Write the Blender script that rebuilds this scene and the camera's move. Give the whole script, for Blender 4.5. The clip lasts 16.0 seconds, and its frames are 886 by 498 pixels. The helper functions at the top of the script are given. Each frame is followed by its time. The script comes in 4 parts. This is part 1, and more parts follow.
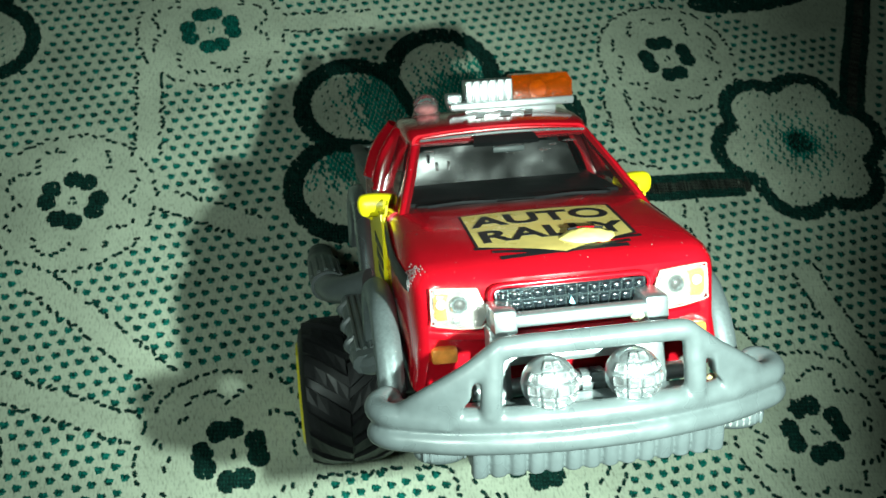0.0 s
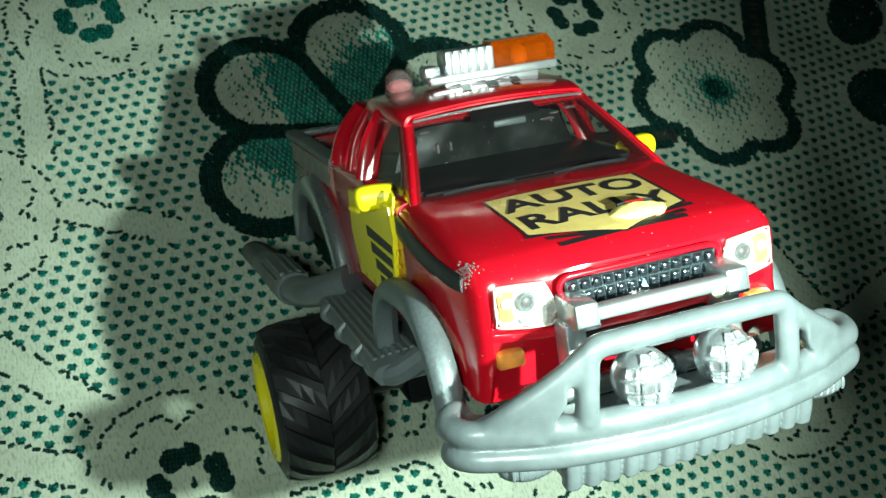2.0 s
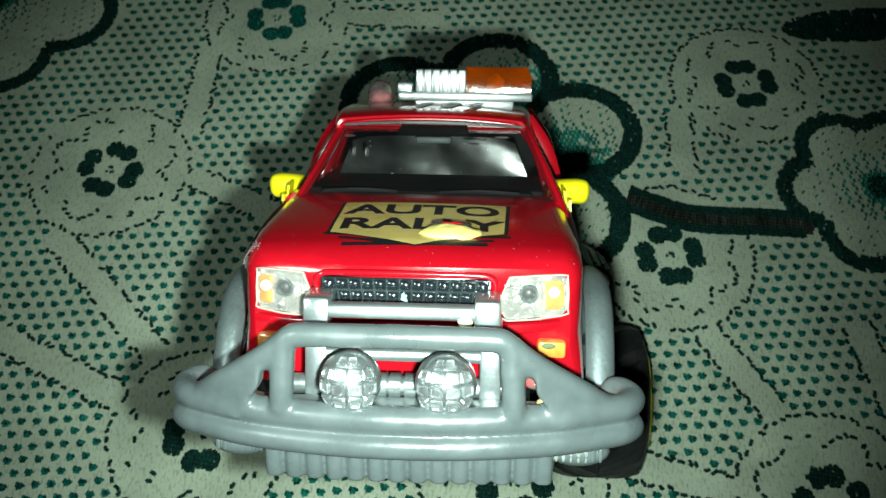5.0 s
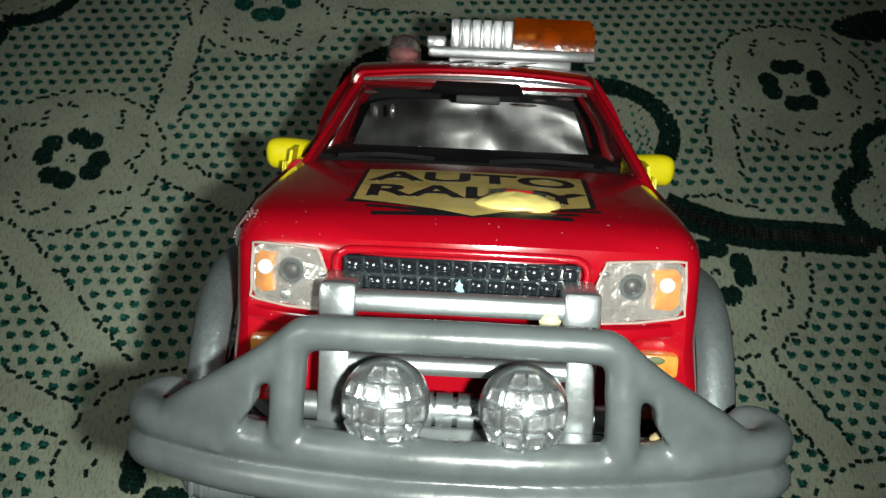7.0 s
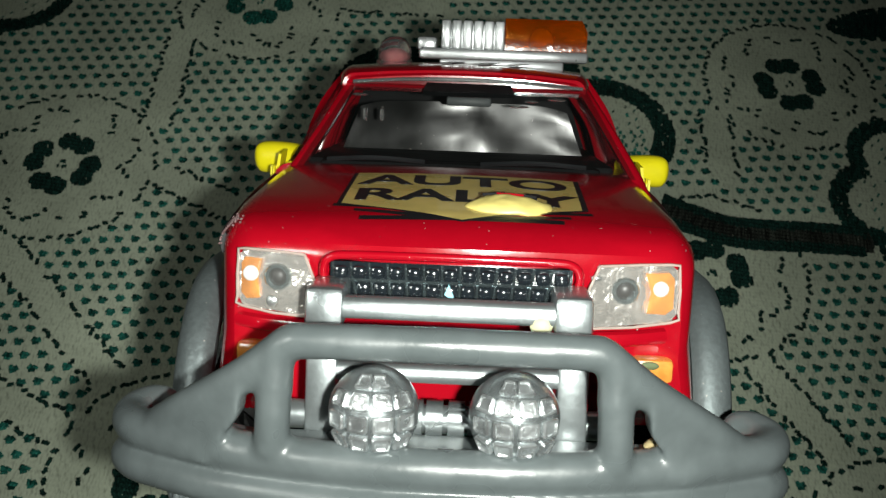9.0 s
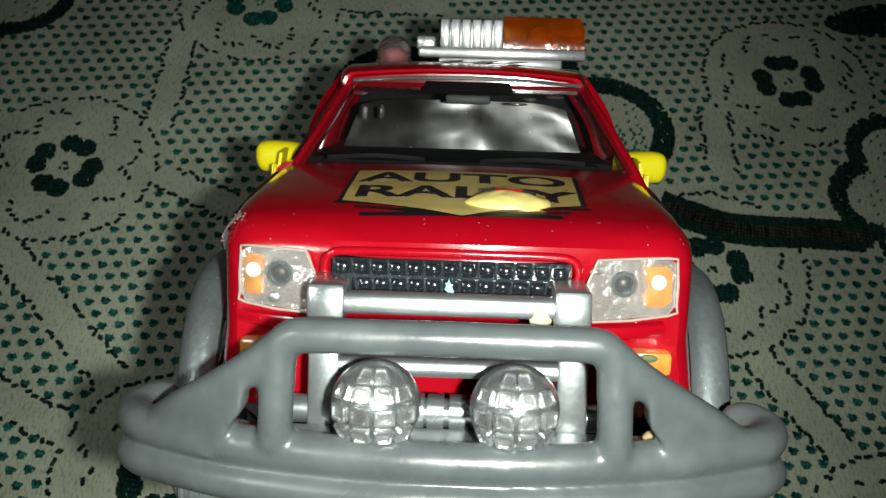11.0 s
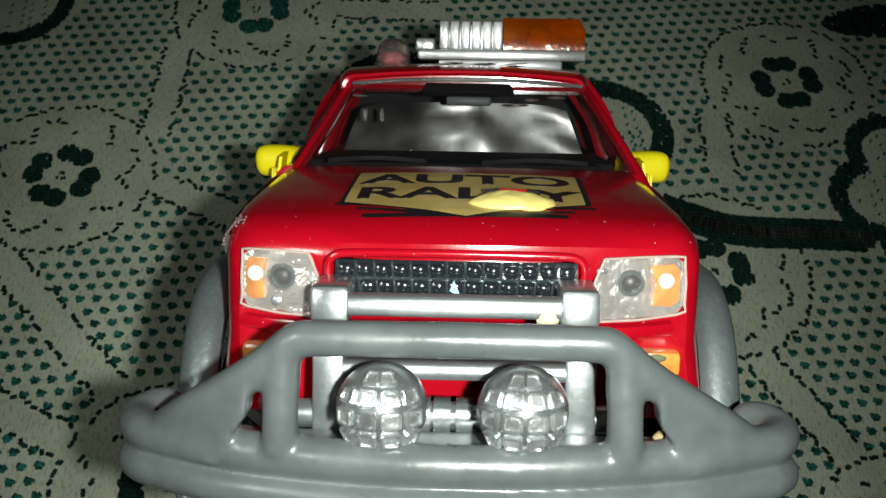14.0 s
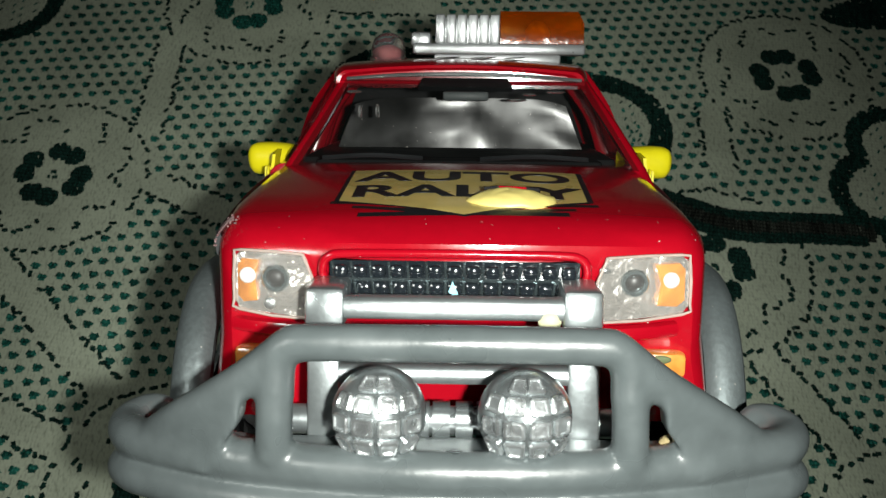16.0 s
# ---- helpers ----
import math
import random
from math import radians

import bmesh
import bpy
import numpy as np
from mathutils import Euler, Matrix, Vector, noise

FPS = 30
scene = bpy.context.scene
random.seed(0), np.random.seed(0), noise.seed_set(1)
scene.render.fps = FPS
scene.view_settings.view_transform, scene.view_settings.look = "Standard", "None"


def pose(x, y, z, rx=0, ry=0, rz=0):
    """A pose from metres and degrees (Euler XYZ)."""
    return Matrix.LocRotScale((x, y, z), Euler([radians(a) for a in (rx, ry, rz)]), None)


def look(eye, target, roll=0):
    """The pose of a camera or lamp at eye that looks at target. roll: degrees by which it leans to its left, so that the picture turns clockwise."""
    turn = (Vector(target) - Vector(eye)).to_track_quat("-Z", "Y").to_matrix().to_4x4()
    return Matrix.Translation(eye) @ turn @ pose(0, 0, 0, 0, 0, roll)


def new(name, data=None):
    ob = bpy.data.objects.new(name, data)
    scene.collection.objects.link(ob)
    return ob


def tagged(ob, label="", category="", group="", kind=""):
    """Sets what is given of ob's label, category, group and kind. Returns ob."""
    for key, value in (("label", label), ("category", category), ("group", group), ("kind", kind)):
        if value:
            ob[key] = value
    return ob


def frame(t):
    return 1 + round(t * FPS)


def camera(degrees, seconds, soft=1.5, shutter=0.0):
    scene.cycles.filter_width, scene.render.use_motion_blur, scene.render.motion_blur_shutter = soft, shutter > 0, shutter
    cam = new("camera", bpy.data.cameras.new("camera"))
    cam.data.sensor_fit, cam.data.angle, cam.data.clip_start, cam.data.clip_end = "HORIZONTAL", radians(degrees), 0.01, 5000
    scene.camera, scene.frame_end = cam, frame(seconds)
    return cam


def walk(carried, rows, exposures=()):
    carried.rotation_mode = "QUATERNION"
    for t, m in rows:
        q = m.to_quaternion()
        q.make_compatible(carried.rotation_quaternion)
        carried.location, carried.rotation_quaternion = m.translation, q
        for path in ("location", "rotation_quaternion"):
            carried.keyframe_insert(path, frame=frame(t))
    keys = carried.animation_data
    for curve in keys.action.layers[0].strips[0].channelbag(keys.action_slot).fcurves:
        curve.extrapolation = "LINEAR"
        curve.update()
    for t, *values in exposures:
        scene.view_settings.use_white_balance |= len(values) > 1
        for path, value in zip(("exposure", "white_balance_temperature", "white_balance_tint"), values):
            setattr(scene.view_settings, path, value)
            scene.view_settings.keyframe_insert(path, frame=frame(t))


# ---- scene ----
cam = camera(47.0, 16.0, soft=1.35)
# seconds, eye in millimetres, turn in degrees
ROWS = [
    (0.0, -51.95, -76.58, 295.36, 31.344, -5.348, -8.420),
    (0.5, -71.65, -70.26, 289.86, 30.974, -9.513, -14.484),
    (1.0, -84.90, -59.40, 285.77, 31.317, -10.255, -17.206),
    (1.5, -81.52, -56.02, 279.94, 30.971, -10.147, -18.389),
    (2.0, -80.89, -55.53, 276.52, 30.873, -10.198, -18.385),
    (2.5, -80.08, -56.89, 277.56, 30.923, -9.711, -17.808),
    (3.0, -70.90, -63.66, 282.30, 30.926, -8.764, -16.394),
    (3.5, -44.38, -84.79, 291.68, 31.291, -6.703, -11.957),
    (4.0, -4.27, -98.55, 305.72, 30.864, -1.767, -2.167),
    (4.5, 7.50, -89.10, 297.10, 31.516, 0.714, 1.906),
    (7.0, -5.81, -60.23, 241.13, 34.212, -1.816, 3.170),
    (7.5, -4.20, -59.54, 240.34, 34.269, -1.754, 2.875),
    (8.0, -6.08, -58.27, 240.68, 34.361, -1.719, 2.830),
    (8.5, -5.11, -58.45, 239.48, 34.332, -1.717, 2.797),
    (11.0, -4.66, -59.90, 240.21, 34.394, -1.342, 2.417),
    (11.5, -4.42, -60.10, 239.30, 34.384, -1.293, 2.335),
    (12.0, -3.64, -59.04, 238.15, 34.258, -0.994, 1.936),
    (12.5, -4.72, -58.83, 237.87, 34.338, -0.964, 2.054),
    (13.0, -4.41, -58.34, 237.66, 34.531, -1.082, 1.965),
    (13.5, -5.61, -59.30, 237.67, 34.665, -1.028, 1.802),
    (14.0, -5.42, -59.77, 238.56, 34.861, -1.058, 1.735),
    (14.5, -4.44, -60.08, 236.80, 34.738, -0.989, 1.638),
    (15.0, -4.49, -58.68, 236.49, 34.460, -0.694, 1.382),
    (15.5, -5.19, -57.93, 236.28, 34.435, -0.842, 1.432),
    (16.0, -5.61, -57.51, 236.11, 34.619, -1.001, 1.303),
]
walk(cam, [(t, pose(x / 1000, y / 1000, z / 1000, rx, ry, rz)) for t, x, y, z, rx, ry, rz in ROWS],
     exposures=[(0.0, 0.5, 6350, -9), (1.0, 0.76, 6350, -8), (3.0, 0.72, 6350, -8), (3.5, 0.55, 6350, -8), (4.0, -0.2, 6350, -9), (4.5, -0.1, 6350, -9), (7.0, -1.02, 7000, 12), (11.0, -0.96, 7000, 14), (12.3, -1.08, 7000, 14), (13.5, -0.99, 7000, 14), (16.0, -0.97, 7000, 15)])
# a small phone lens: the cloth behind the truck falls a little out of focus
cam.data.dof.use_dof, cam.data.dof.focus_distance, cam.data.dof.aperture_fstop = True, 0.135, 110

# ---- light: a dark room; two fixed lamps stand in for the one beside the lens ----
room = bpy.data.worlds.new("room")
room.use_nodes = True
room.node_tree.nodes["Background"].inputs[0].default_value = (0.5, 0.75, 0.65, 1)
room.node_tree.nodes["Background"].inputs[1].default_value = 0.004
scene.world = room
def phone_lamp(name, eye, target, watts, cone, size):
    data = bpy.data.lights.new(name, "SPOT")
    data.energy, data.spot_size, data.spot_blend, data.shadow_soft_size = watts, radians(cone), 1.0, size
    data.color = (0.9, 1.0, 0.97)
    new(name, data).matrix_world = look(eye, target)
# the phone's resting place, then an added fill left of its early path
phone_lamp("phone_lamp", (0.009, -0.066, 0.247), (0.001, 0.002, 0.128), 2.55, 66, 0.0025)
phone_lamp("phone_lamp_fill", (-0.108, -0.052, 0.268), (-0.048, 0.058, 0.05), 0.62, 106, 0.02)

# ---- materials ----
def material(name, color, rough=0.5, metal=0.0, coat=0.0, vary=0.15, grain=900.0, bump=0.0, spec=0.5, trans=0.0, alpha=1.0, big=60.0, dust=0.0):
    m = bpy.data.materials.new(name)
    m.use_nodes = True
    nt = m.node_tree
    b = nt.nodes["Principled BSDF"]
    b.inputs["Roughness"].default_value = rough
    b.inputs["Metallic"].default_value = metal
    b.inputs["Coat Weight"].default_value = coat
    b.inputs["Coat Roughness"].default_value = 0.08
    b.inputs["Specular IOR Level"].default_value = spec
    b.inputs["Transmission Weight"].default_value = trans
    b.inputs["Alpha"].default_value = alpha
    tc = nt.nodes.new("ShaderNodeTexCoord")
    n1 = nt.nodes.new("ShaderNodeTexNoise")
    n1.inputs["Scale"].default_value, n1.inputs["Detail"].default_value = grain, 4
    n2 = nt.nodes.new("ShaderNodeTexNoise")
    n2.inputs["Scale"].default_value, n2.inputs["Detail"].default_value = big, 3
    mix = nt.nodes.new("ShaderNodeMath")
    mix.operation = "ADD"
    for n, k in ((n1, 0), (n2, 1)):
        nt.links.new(tc.outputs["Object"], n.inputs["Vector"])
        nt.links.new(n.outputs["Fac"], mix.inputs[k])
    ramp = nt.nodes.new("ShaderNodeMapRange")
    ramp.inputs["From Min"].default_value, ramp.inputs["From Max"].default_value = 0.6, 1.4
    ramp.inputs["To Min"].default_value, ramp.inputs["To Max"].default_value = 1 - vary, 1 + vary
    nt.links.new(mix.outputs[0], ramp.inputs["Value"])
    vm = nt.nodes.new("ShaderNodeVectorMath")
    vm.operation = "SCALE"
    vm.inputs[0].default_value = color
    nt.links.new(ramp.outputs[0], vm.inputs["Scale"])
    colour = vm.outputs[0]
    if dust:   # scattered pale specks
        n3 = nt.nodes.new("ShaderNodeTexNoise")
        n3.inputs["Scale"].default_value, n3.inputs["Detail"].default_value = 2300, 1
        nt.links.new(tc.outputs["Object"], n3.inputs["Vector"])
        r3 = nt.nodes.new("ShaderNodeMapRange")
        r3.inputs["From Min"].default_value, r3.inputs["From Max"].default_value = 0.765 - dust * 0.015, 0.8
        nt.links.new(n3.outputs["Fac"], r3.inputs["Value"])
        mx = nt.nodes.new("ShaderNodeMix")
        mx.data_type = "RGBA"
        nt.links.new(r3.outputs[0], mx.inputs["Factor"])
        nt.links.new(colour, mx.inputs["A"])
        mx.inputs["B"].default_value = (0.6, 0.55, 0.5, 1)
        colour = mx.outputs["Result"]
    nt.links.new(colour, b.inputs["Base Color"])
    r2 = nt.nodes.new("ShaderNodeMapRange")
    r2.inputs["From Min"].default_value, r2.inputs["From Max"].default_value = 0.35, 0.65
    r2.inputs["To Min"].default_value, r2.inputs["To Max"].default_value = max(0.02, rough * 0.75), min(1, rough * 1.3)
    nt.links.new(n2.outputs["Fac"], r2.inputs["Value"])
    nt.links.new(r2.outputs[0], b.inputs["Roughness"])
    if bump:
        bp = nt.nodes.new("ShaderNodeBump")
        bp.inputs["Strength"].default_value, bp.inputs["Distance"].default_value = 0.6, bump
        nt.links.new(n1.outputs["Fac"], bp.inputs["Height"])
        nt.links.new(bp.outputs[0], b.inputs["Normal"])
    return m

RED = material("red_paint", (0.42, 0.003, 0.012), 0.2, coat=0.7, vary=0.06, grain=700, bump=0.00003, dust=-0.8)
GREY = material("grey_plastic", (0.104, 0.123, 0.126), 0.33, vary=0.14, grain=420, bump=0.00012, spec=0.85, big=140)
DGREY = material("dark_grey_plastic", (0.115, 0.133, 0.135), 0.4, vary=0.15, grain=600, bump=0.00006)
SILVER = material("silver_paint", (0.40, 0.44, 0.45), 0.3, metal=0.8, vary=0.12, grain=1500, bump=0.00004)
CHROME = material("worn_chrome", (0.62, 0.65, 0.66), 0.27, metal=0.9, vary=0.1, grain=900, bump=0.00005)
YELLOW = material("yellow_plastic", (0.86, 0.74, 0.015), 0.32, vary=0.06, grain=500)
STICKER = material("sticker_yellow", (0.66, 0.5, 0.16), 0.3, coat=0.3, vary=0.12, grain=400, big=150)
BUBBLE = material("sticker_bubble", (0.82, 0.68, 0.22), 0.35, vary=0.1)
INK = material("black_ink", (0.012, 0.012, 0.014), 0.4, vary=0.2)
RUBBER = material("tyre_rubber", (0.013, 0.014, 0.015), 0.54, vary=0.3, grain=700, bump=0.00012)
CABIN = material("cabin_black", (0.009, 0.01, 0.011), 0.42, vary=0.3, grain=300, bump=0.0001, spec=0.25)
BENCH = material("seat_black", (0.012, 0.013, 0.012), 0.2, vary=0.5, grain=420, bump=0.00001, big=90, spec=0.24, dust=0.2)
GRILLE = material("grille_black", (0.012, 0.016, 0.02), 0.12, coat=0.8, vary=0.2)
BLUE = material("emblem_blue", (0.35, 0.75, 0.85), 0.2, vary=0.1)
ORANGE = material("orange_lens", (0.72, 0.26, 0.05), 0.22, coat=0.6, vary=0.5, grain=420, big=300, bump=0.0003)
AMBER = material("amber_plastic", (0.75, 0.12, 0.003), 0.12, coat=0.8, vary=0.35, grain=130, bump=0.0007, trans=0.8)
PEARL = material("lamp_reflector", (0.74, 0.7, 0.67), 0.2, metal=0.85, vary=0.5, grain=260, bump=0.0018, big=170)
WHITISH = material("pale_silver", (0.5, 0.52, 0.53), 0.3, metal=0.7, vary=0.12, grain=700, bump=0.00006)
FACET = material("facet_chrome", (0.66, 0.69, 0.7), 0.27, metal=0.85, vary=0.35, grain=500, bump=0.0006, big=260)
SPARK = material("dark_plated", (0.3, 0.38, 0.4), 0.16, metal=0.9, vary=0.4, grain=400)
EDGE = material("clouded_plastic", (0.46, 0.36, 0.32), 0.2, vary=0.25, grain=500)
DECAL = material("faded_decal", (0.26, 0.25, 0.22), 0.5, vary=0.5, grain=300, big=90)
CHALK = material("scuffed_bare_metal", (0.3, 0.2, 0.2), 0.55, vary=0.4, grain=900, bump=0.0001)
SMUDGE = material("green_smudge", (0.12, 0.15, 0.07), 0.6, vary=0.4, grain=700)
CRUMB = material("dry_dirt", (0.33, 0.26, 0.13), 0.8, vary=0.4, grain=900, bump=0.0004)
ROSE = material("rose_plastic", (0.62, 0.2, 0.2), 0.25, vary=0.3, grain=400)
PORCELAIN = material("milky_plastic", (0.85, 0.82, 0.78), 0.2, vary=0.05, coat=0.5)
CHALKY = material("dusty_plastic", (0.3, 0.32, 0.3), 0.6, vary=0.3, grain=900, bump=0.0001)
CREAMY = material("glue_blob", (0.62, 0.6, 0.38), 0.5, vary=0.15)

def glass(name, color, rough, alpha, relief=0.0001):
    m = bpy.data.materials.new(name)
    m.use_nodes = True
    nt = m.node_tree
    b = nt.nodes["Principled BSDF"]
    b.inputs["Base Color"].default_value = (*color, 1)
    b.inputs["Alpha"].default_value = alpha
    b.inputs["Specular IOR Level"].default_value = 0.7
    tc = nt.nodes.new("ShaderNodeTexCoord")
    n = nt.nodes.new("ShaderNodeTexNoise")
    n.inputs["Scale"].default_value, n.inputs["Detail"].default_value = 70, 5
    nt.links.new(tc.outputs["Object"], n.inputs["Vector"])
    r = nt.nodes.new("ShaderNodeMapRange")
    r.inputs["From Min"].default_value, r.inputs["From Max"].default_value = 0.35, 0.7
    r.inputs["To Min"].default_value, r.inputs["To Max"].default_value = rough, rough * 3 + 0.02
    nt.links.new(n.outputs["Fac"], r.inputs["Value"])
    nt.links.new(r.outputs[0], b.inputs["Roughness"])
    bp = nt.nodes.new("ShaderNodeBump")
    bp.inputs["Strength"].default_value, bp.inputs["Distance"].default_value = 0.5, relief
    nt.links.new(n.outputs["Fac"], bp.inputs["Height"])
    nt.links.new(bp.outputs[0], b.inputs["Normal"])
    return m

PANE = glass("smoky_window", (0.008, 0.009, 0.009), 0.03, 0.42, 0.00002)
LENS = glass("clear_lens", (0.6, 0.58, 0.54), 0.05, 0.1, 0.0003)
PINK = material("clear_pink_plastic", (0.95, 0.84, 0.84), 0.05, vary=0.05, grain=300, trans=0.95)
ARCH = material("arch_grey", (0.17, 0.2, 0.205), 0.44, metal=0.5, vary=0.2, grain=1600, bump=0.0001, dust=0.3)
CLEAR = material("clear_plastic_rim", (0.85, 0.85, 0.84), 0.06, vary=0.05, grain=300, trans=0.92)

def woven(name, color, rough, vary, ridge, thread=0.6, isles=0.0):
    """Woven cloth: threads in two directions as relief, and stains in colour."""
    m = bpy.data.materials.new(name)
    m.use_nodes = True
    nt = m.node_tree
    b = nt.nodes["Principled BSDF"]
    b.inputs["Roughness"].default_value = rough
    b.inputs["Specular IOR Level"].default_value = 0.15
    tc = nt.nodes.new("ShaderNodeTexCoord")
    mp = nt.nodes.new("ShaderNodeMapping")
    mp.inputs["Rotation"].default_value = (0, 0, 0.12)
    nt.links.new(tc.outputs["Object"], mp.inputs["Vector"])
    waves = []
    for axis, scale in (("X", 310), ("Y", 250)):
        w = nt.nodes.new("ShaderNodeTexWave")
        w.bands_direction = axis
        w.inputs["Scale"].default_value, w.inputs["Distortion"].default_value = scale, 1.2
        w.inputs["Detail"].default_value, w.inputs["Detail Scale"].default_value = 2, 2.5
        nt.links.new(mp.outputs[0], w.inputs["Vector"])
        waves.append(w)
    add = nt.nodes.new("ShaderNodeMath")
    add.operation = "MULTIPLY"
    nt.links.new(waves[0].outputs["Fac"], add.inputs[0])
    nt.links.new(waves[1].outputs["Fac"], add.inputs[1])
    n = nt.nodes.new("ShaderNodeTexNoise")
    n.inputs["Scale"].default_value, n.inputs["Detail"].default_value = 45, 6
    nt.links.new(tc.outputs["Object"], n.inputs["Vector"])
    s = nt.nodes.new("ShaderNodeMath")
    s.operation = "MULTIPLY_ADD"
    s.inputs[1].default_value = thread
    nt.links.new(add.outputs[0], s.inputs[0])
    nt.links.new(n.outputs["Fac"], s.inputs[2])
    r = nt.nodes.new("ShaderNodeMapRange")
    r.inputs["From Min"].default_value, r.inputs["From Max"].default_value = 0.35, 0.65 + thread * 0.6
    r.inputs["To Min"].default_value, r.inputs["To Max"].default_value = 1 - vary, 1 + vary
    nt.links.new(s.outputs[0], r.inputs["Value"])
    vm = nt.nodes.new("ShaderNodeVectorMath")
    vm.operation = "SCALE"
    vm.inputs[0].default_value = color
    # short slanting gaps between the threads, and yarn dyed unevenly from stitch to stitch
    slant = nt.nodes.new("ShaderNodeMapping")
    slant.inputs["Rotation"].default_value, slant.inputs["Scale"].default_value = (0, 0, 0.75), (1500, 520, 900)
    nt.links.new(tc.outputs["Object"], slant.inputs["Vector"])
    gap = nt.nodes.new("ShaderNodeTexNoise")
    gap.inputs["Scale"].default_value, gap.inputs["Detail"].default_value = 1.0, 2
    nt.links.new(slant.outputs[0], gap.inputs["Vector"])
    shade = nt.nodes.new("ShaderNodeMapRange")
    shade.inputs["From Min"].default_value, shade.inputs["From Max"].default_value = 0.3, 0.5
    shade.inputs["To Min"].default_value, shade.inputs["To Max"].default_value = 0.66, 1.04
    nt.links.new(gap.outputs["Fac"], shade.inputs["Value"])
    dye = nt.nodes.new("ShaderNodeNewGeometry")
    spread = nt.nodes.new("ShaderNodeMapRange")
    spread.inputs["To Min"].default_value, spread.inputs["To Max"].default_value = 1 - isles, 1 + isles
    nt.links.new(dye.outputs["Random Per Island"], spread.inputs["Value"])
    level = r.outputs[0]
    for factor in (shade.outputs[0], spread.outputs[0]):
        times = nt.nodes.new("ShaderNodeMath")
        times.operation = "MULTIPLY"
        nt.links.new(level, times.inputs[0])
        nt.links.new(factor, times.inputs[1])
        level = times.outputs[0]
    nt.links.new(level, vm.inputs["Scale"])
    nt.links.new(vm.outputs[0], b.inputs["Base Color"])
    bp = nt.nodes.new("ShaderNodeBump")
    bp.inputs["Strength"].default_value, bp.inputs["Distance"].default_value = 0.8, ridge
    nt.links.new(add.outputs[0], bp.inputs["Height"])
    nt.links.new(bp.outputs[0], b.inputs["Normal"])
    return m

CLOTH = woven("cream_cloth", (0.5, 0.555, 0.43), 0.9, 0.14, 0.0001, thread=0.05)
DARKYARN = woven("dark_green_yarn", (0.008, 0.04, 0.031), 0.95, 0.5, 0.0006, isles=0.5)
GREENYARN = woven("green_yarn", (0.013, 0.13, 0.1), 0.95, 0.5, 0.0006, isles=0.65)

BROWNYARN = woven("grey_brown_yarn", (0.035, 0.042, 0.034), 0.95, 0.5, 0.0006, isles=0.8)
TEALYARN = woven("teal_yarn", (0.02, 0.22, 0.165), 0.95, 0.45, 0.0006, isles=0.4)

# ---- mesh helpers, in millimetres ----
MM = 0.001

def part(name, bm, mat, parent, label="", smooth=True):
    """One mesh object under a thing or under a part."""
    bmesh.ops.scale(bm, vec=(MM, MM, MM), verts=bm.verts)
    bmesh.ops.recalc_face_normals(bm, faces=bm.faces)
    me = bpy.data.meshes.new(name)
    bm.to_mesh(me)
    bm.free()
    me.materials.append(mat)
    if smooth:
        me.shade_smooth()
        me.set_sharp_from_angle(angle=radians(38))
    ob = new(name, me)
    ob.parent = parent
    if label:
        ob["label"] = label
    return ob

def moulded(ob, voxel=0.3, rounds=24):
    """Runs the bars of one part together with soft fillets, as cast plastic has."""
    fuse = ob.modifiers.new("fuse", "REMESH")
    fuse.mode, fuse.voxel_size, fuse.use_smooth_shade = "VOXEL", voxel * MM, True
    soft = ob.modifiers.new("soften", "SMOOTH")
    soft.factor, soft.iterations = 0.5, rounds
    return ob

def flip(ob, name=None):
    """The mirror image of a part, on the other side of the truck, as a mesh of its own."""
    me = ob.data.copy()
    me.transform(Matrix.Diagonal((-1, 1, 1, 1)))
    me.flip_normals()
    other = new(name or ob.name.split(".")[0], me)
    other.parent = ob.parent
    if "label" in ob:
        other["label"] = ob["label"]
    return other

def block(x0, x1, y0, y1, z0, z1, bevel=0.6, seg=2, bm=None):
    bm = bm or bmesh.new()
    r = bmesh.ops.create_cube(bm, size=1)
    for v in r["verts"]:
        v.co = Vector(((x0 + x1) / 2 + v.co.x * (x1 - x0), (y0 + y1) / 2 + v.co.y * (y1 - y0), (z0 + z1) / 2 + v.co.z * (z1 - z0)))
    if bevel:
        es = list({e for v in r["verts"] for e in v.link_edges})
        bmesh.ops.bevel(bm, geom=es, offset=bevel, segments=seg, affect="EDGES", profile=0.5)
    return bm

def loft(rings, closed=True, caps=True, bm=None):
    bm = bm or bmesh.new()
    vs = [[bm.verts.new(p) for p in ring] for ring in rings]
    for a, b in zip(vs, vs[1:]):
        n = len(a)
        for i in range(n if closed else n - 1):
            bm.faces.new((a[i], a[(i + 1) % n], b[(i + 1) % n], b[i]))
    if caps and closed:
        bm.faces.new(vs[0])
        bm.faces.new(vs[-1][::-1])
    return bm

def spline(points, steps=6):
    """A smooth line through the points."""
    p = [Vector(q) for q in points]
    p = [2 * p[0] - p[1]] + p + [2 * p[-1] - p[-2]]
    out = []
    for a, b, c, d in zip(p, p[1:], p[2:], p[3:]):
        for k in range(steps):
            t = k / steps
            out.append(0.5 * (2 * b + (c - a) * t + (2 * a - 5 * b + 4 * c - d) * t * t + (3 * b - a - 3 * c + d) * t ** 3))
    return out + [p[-2]]

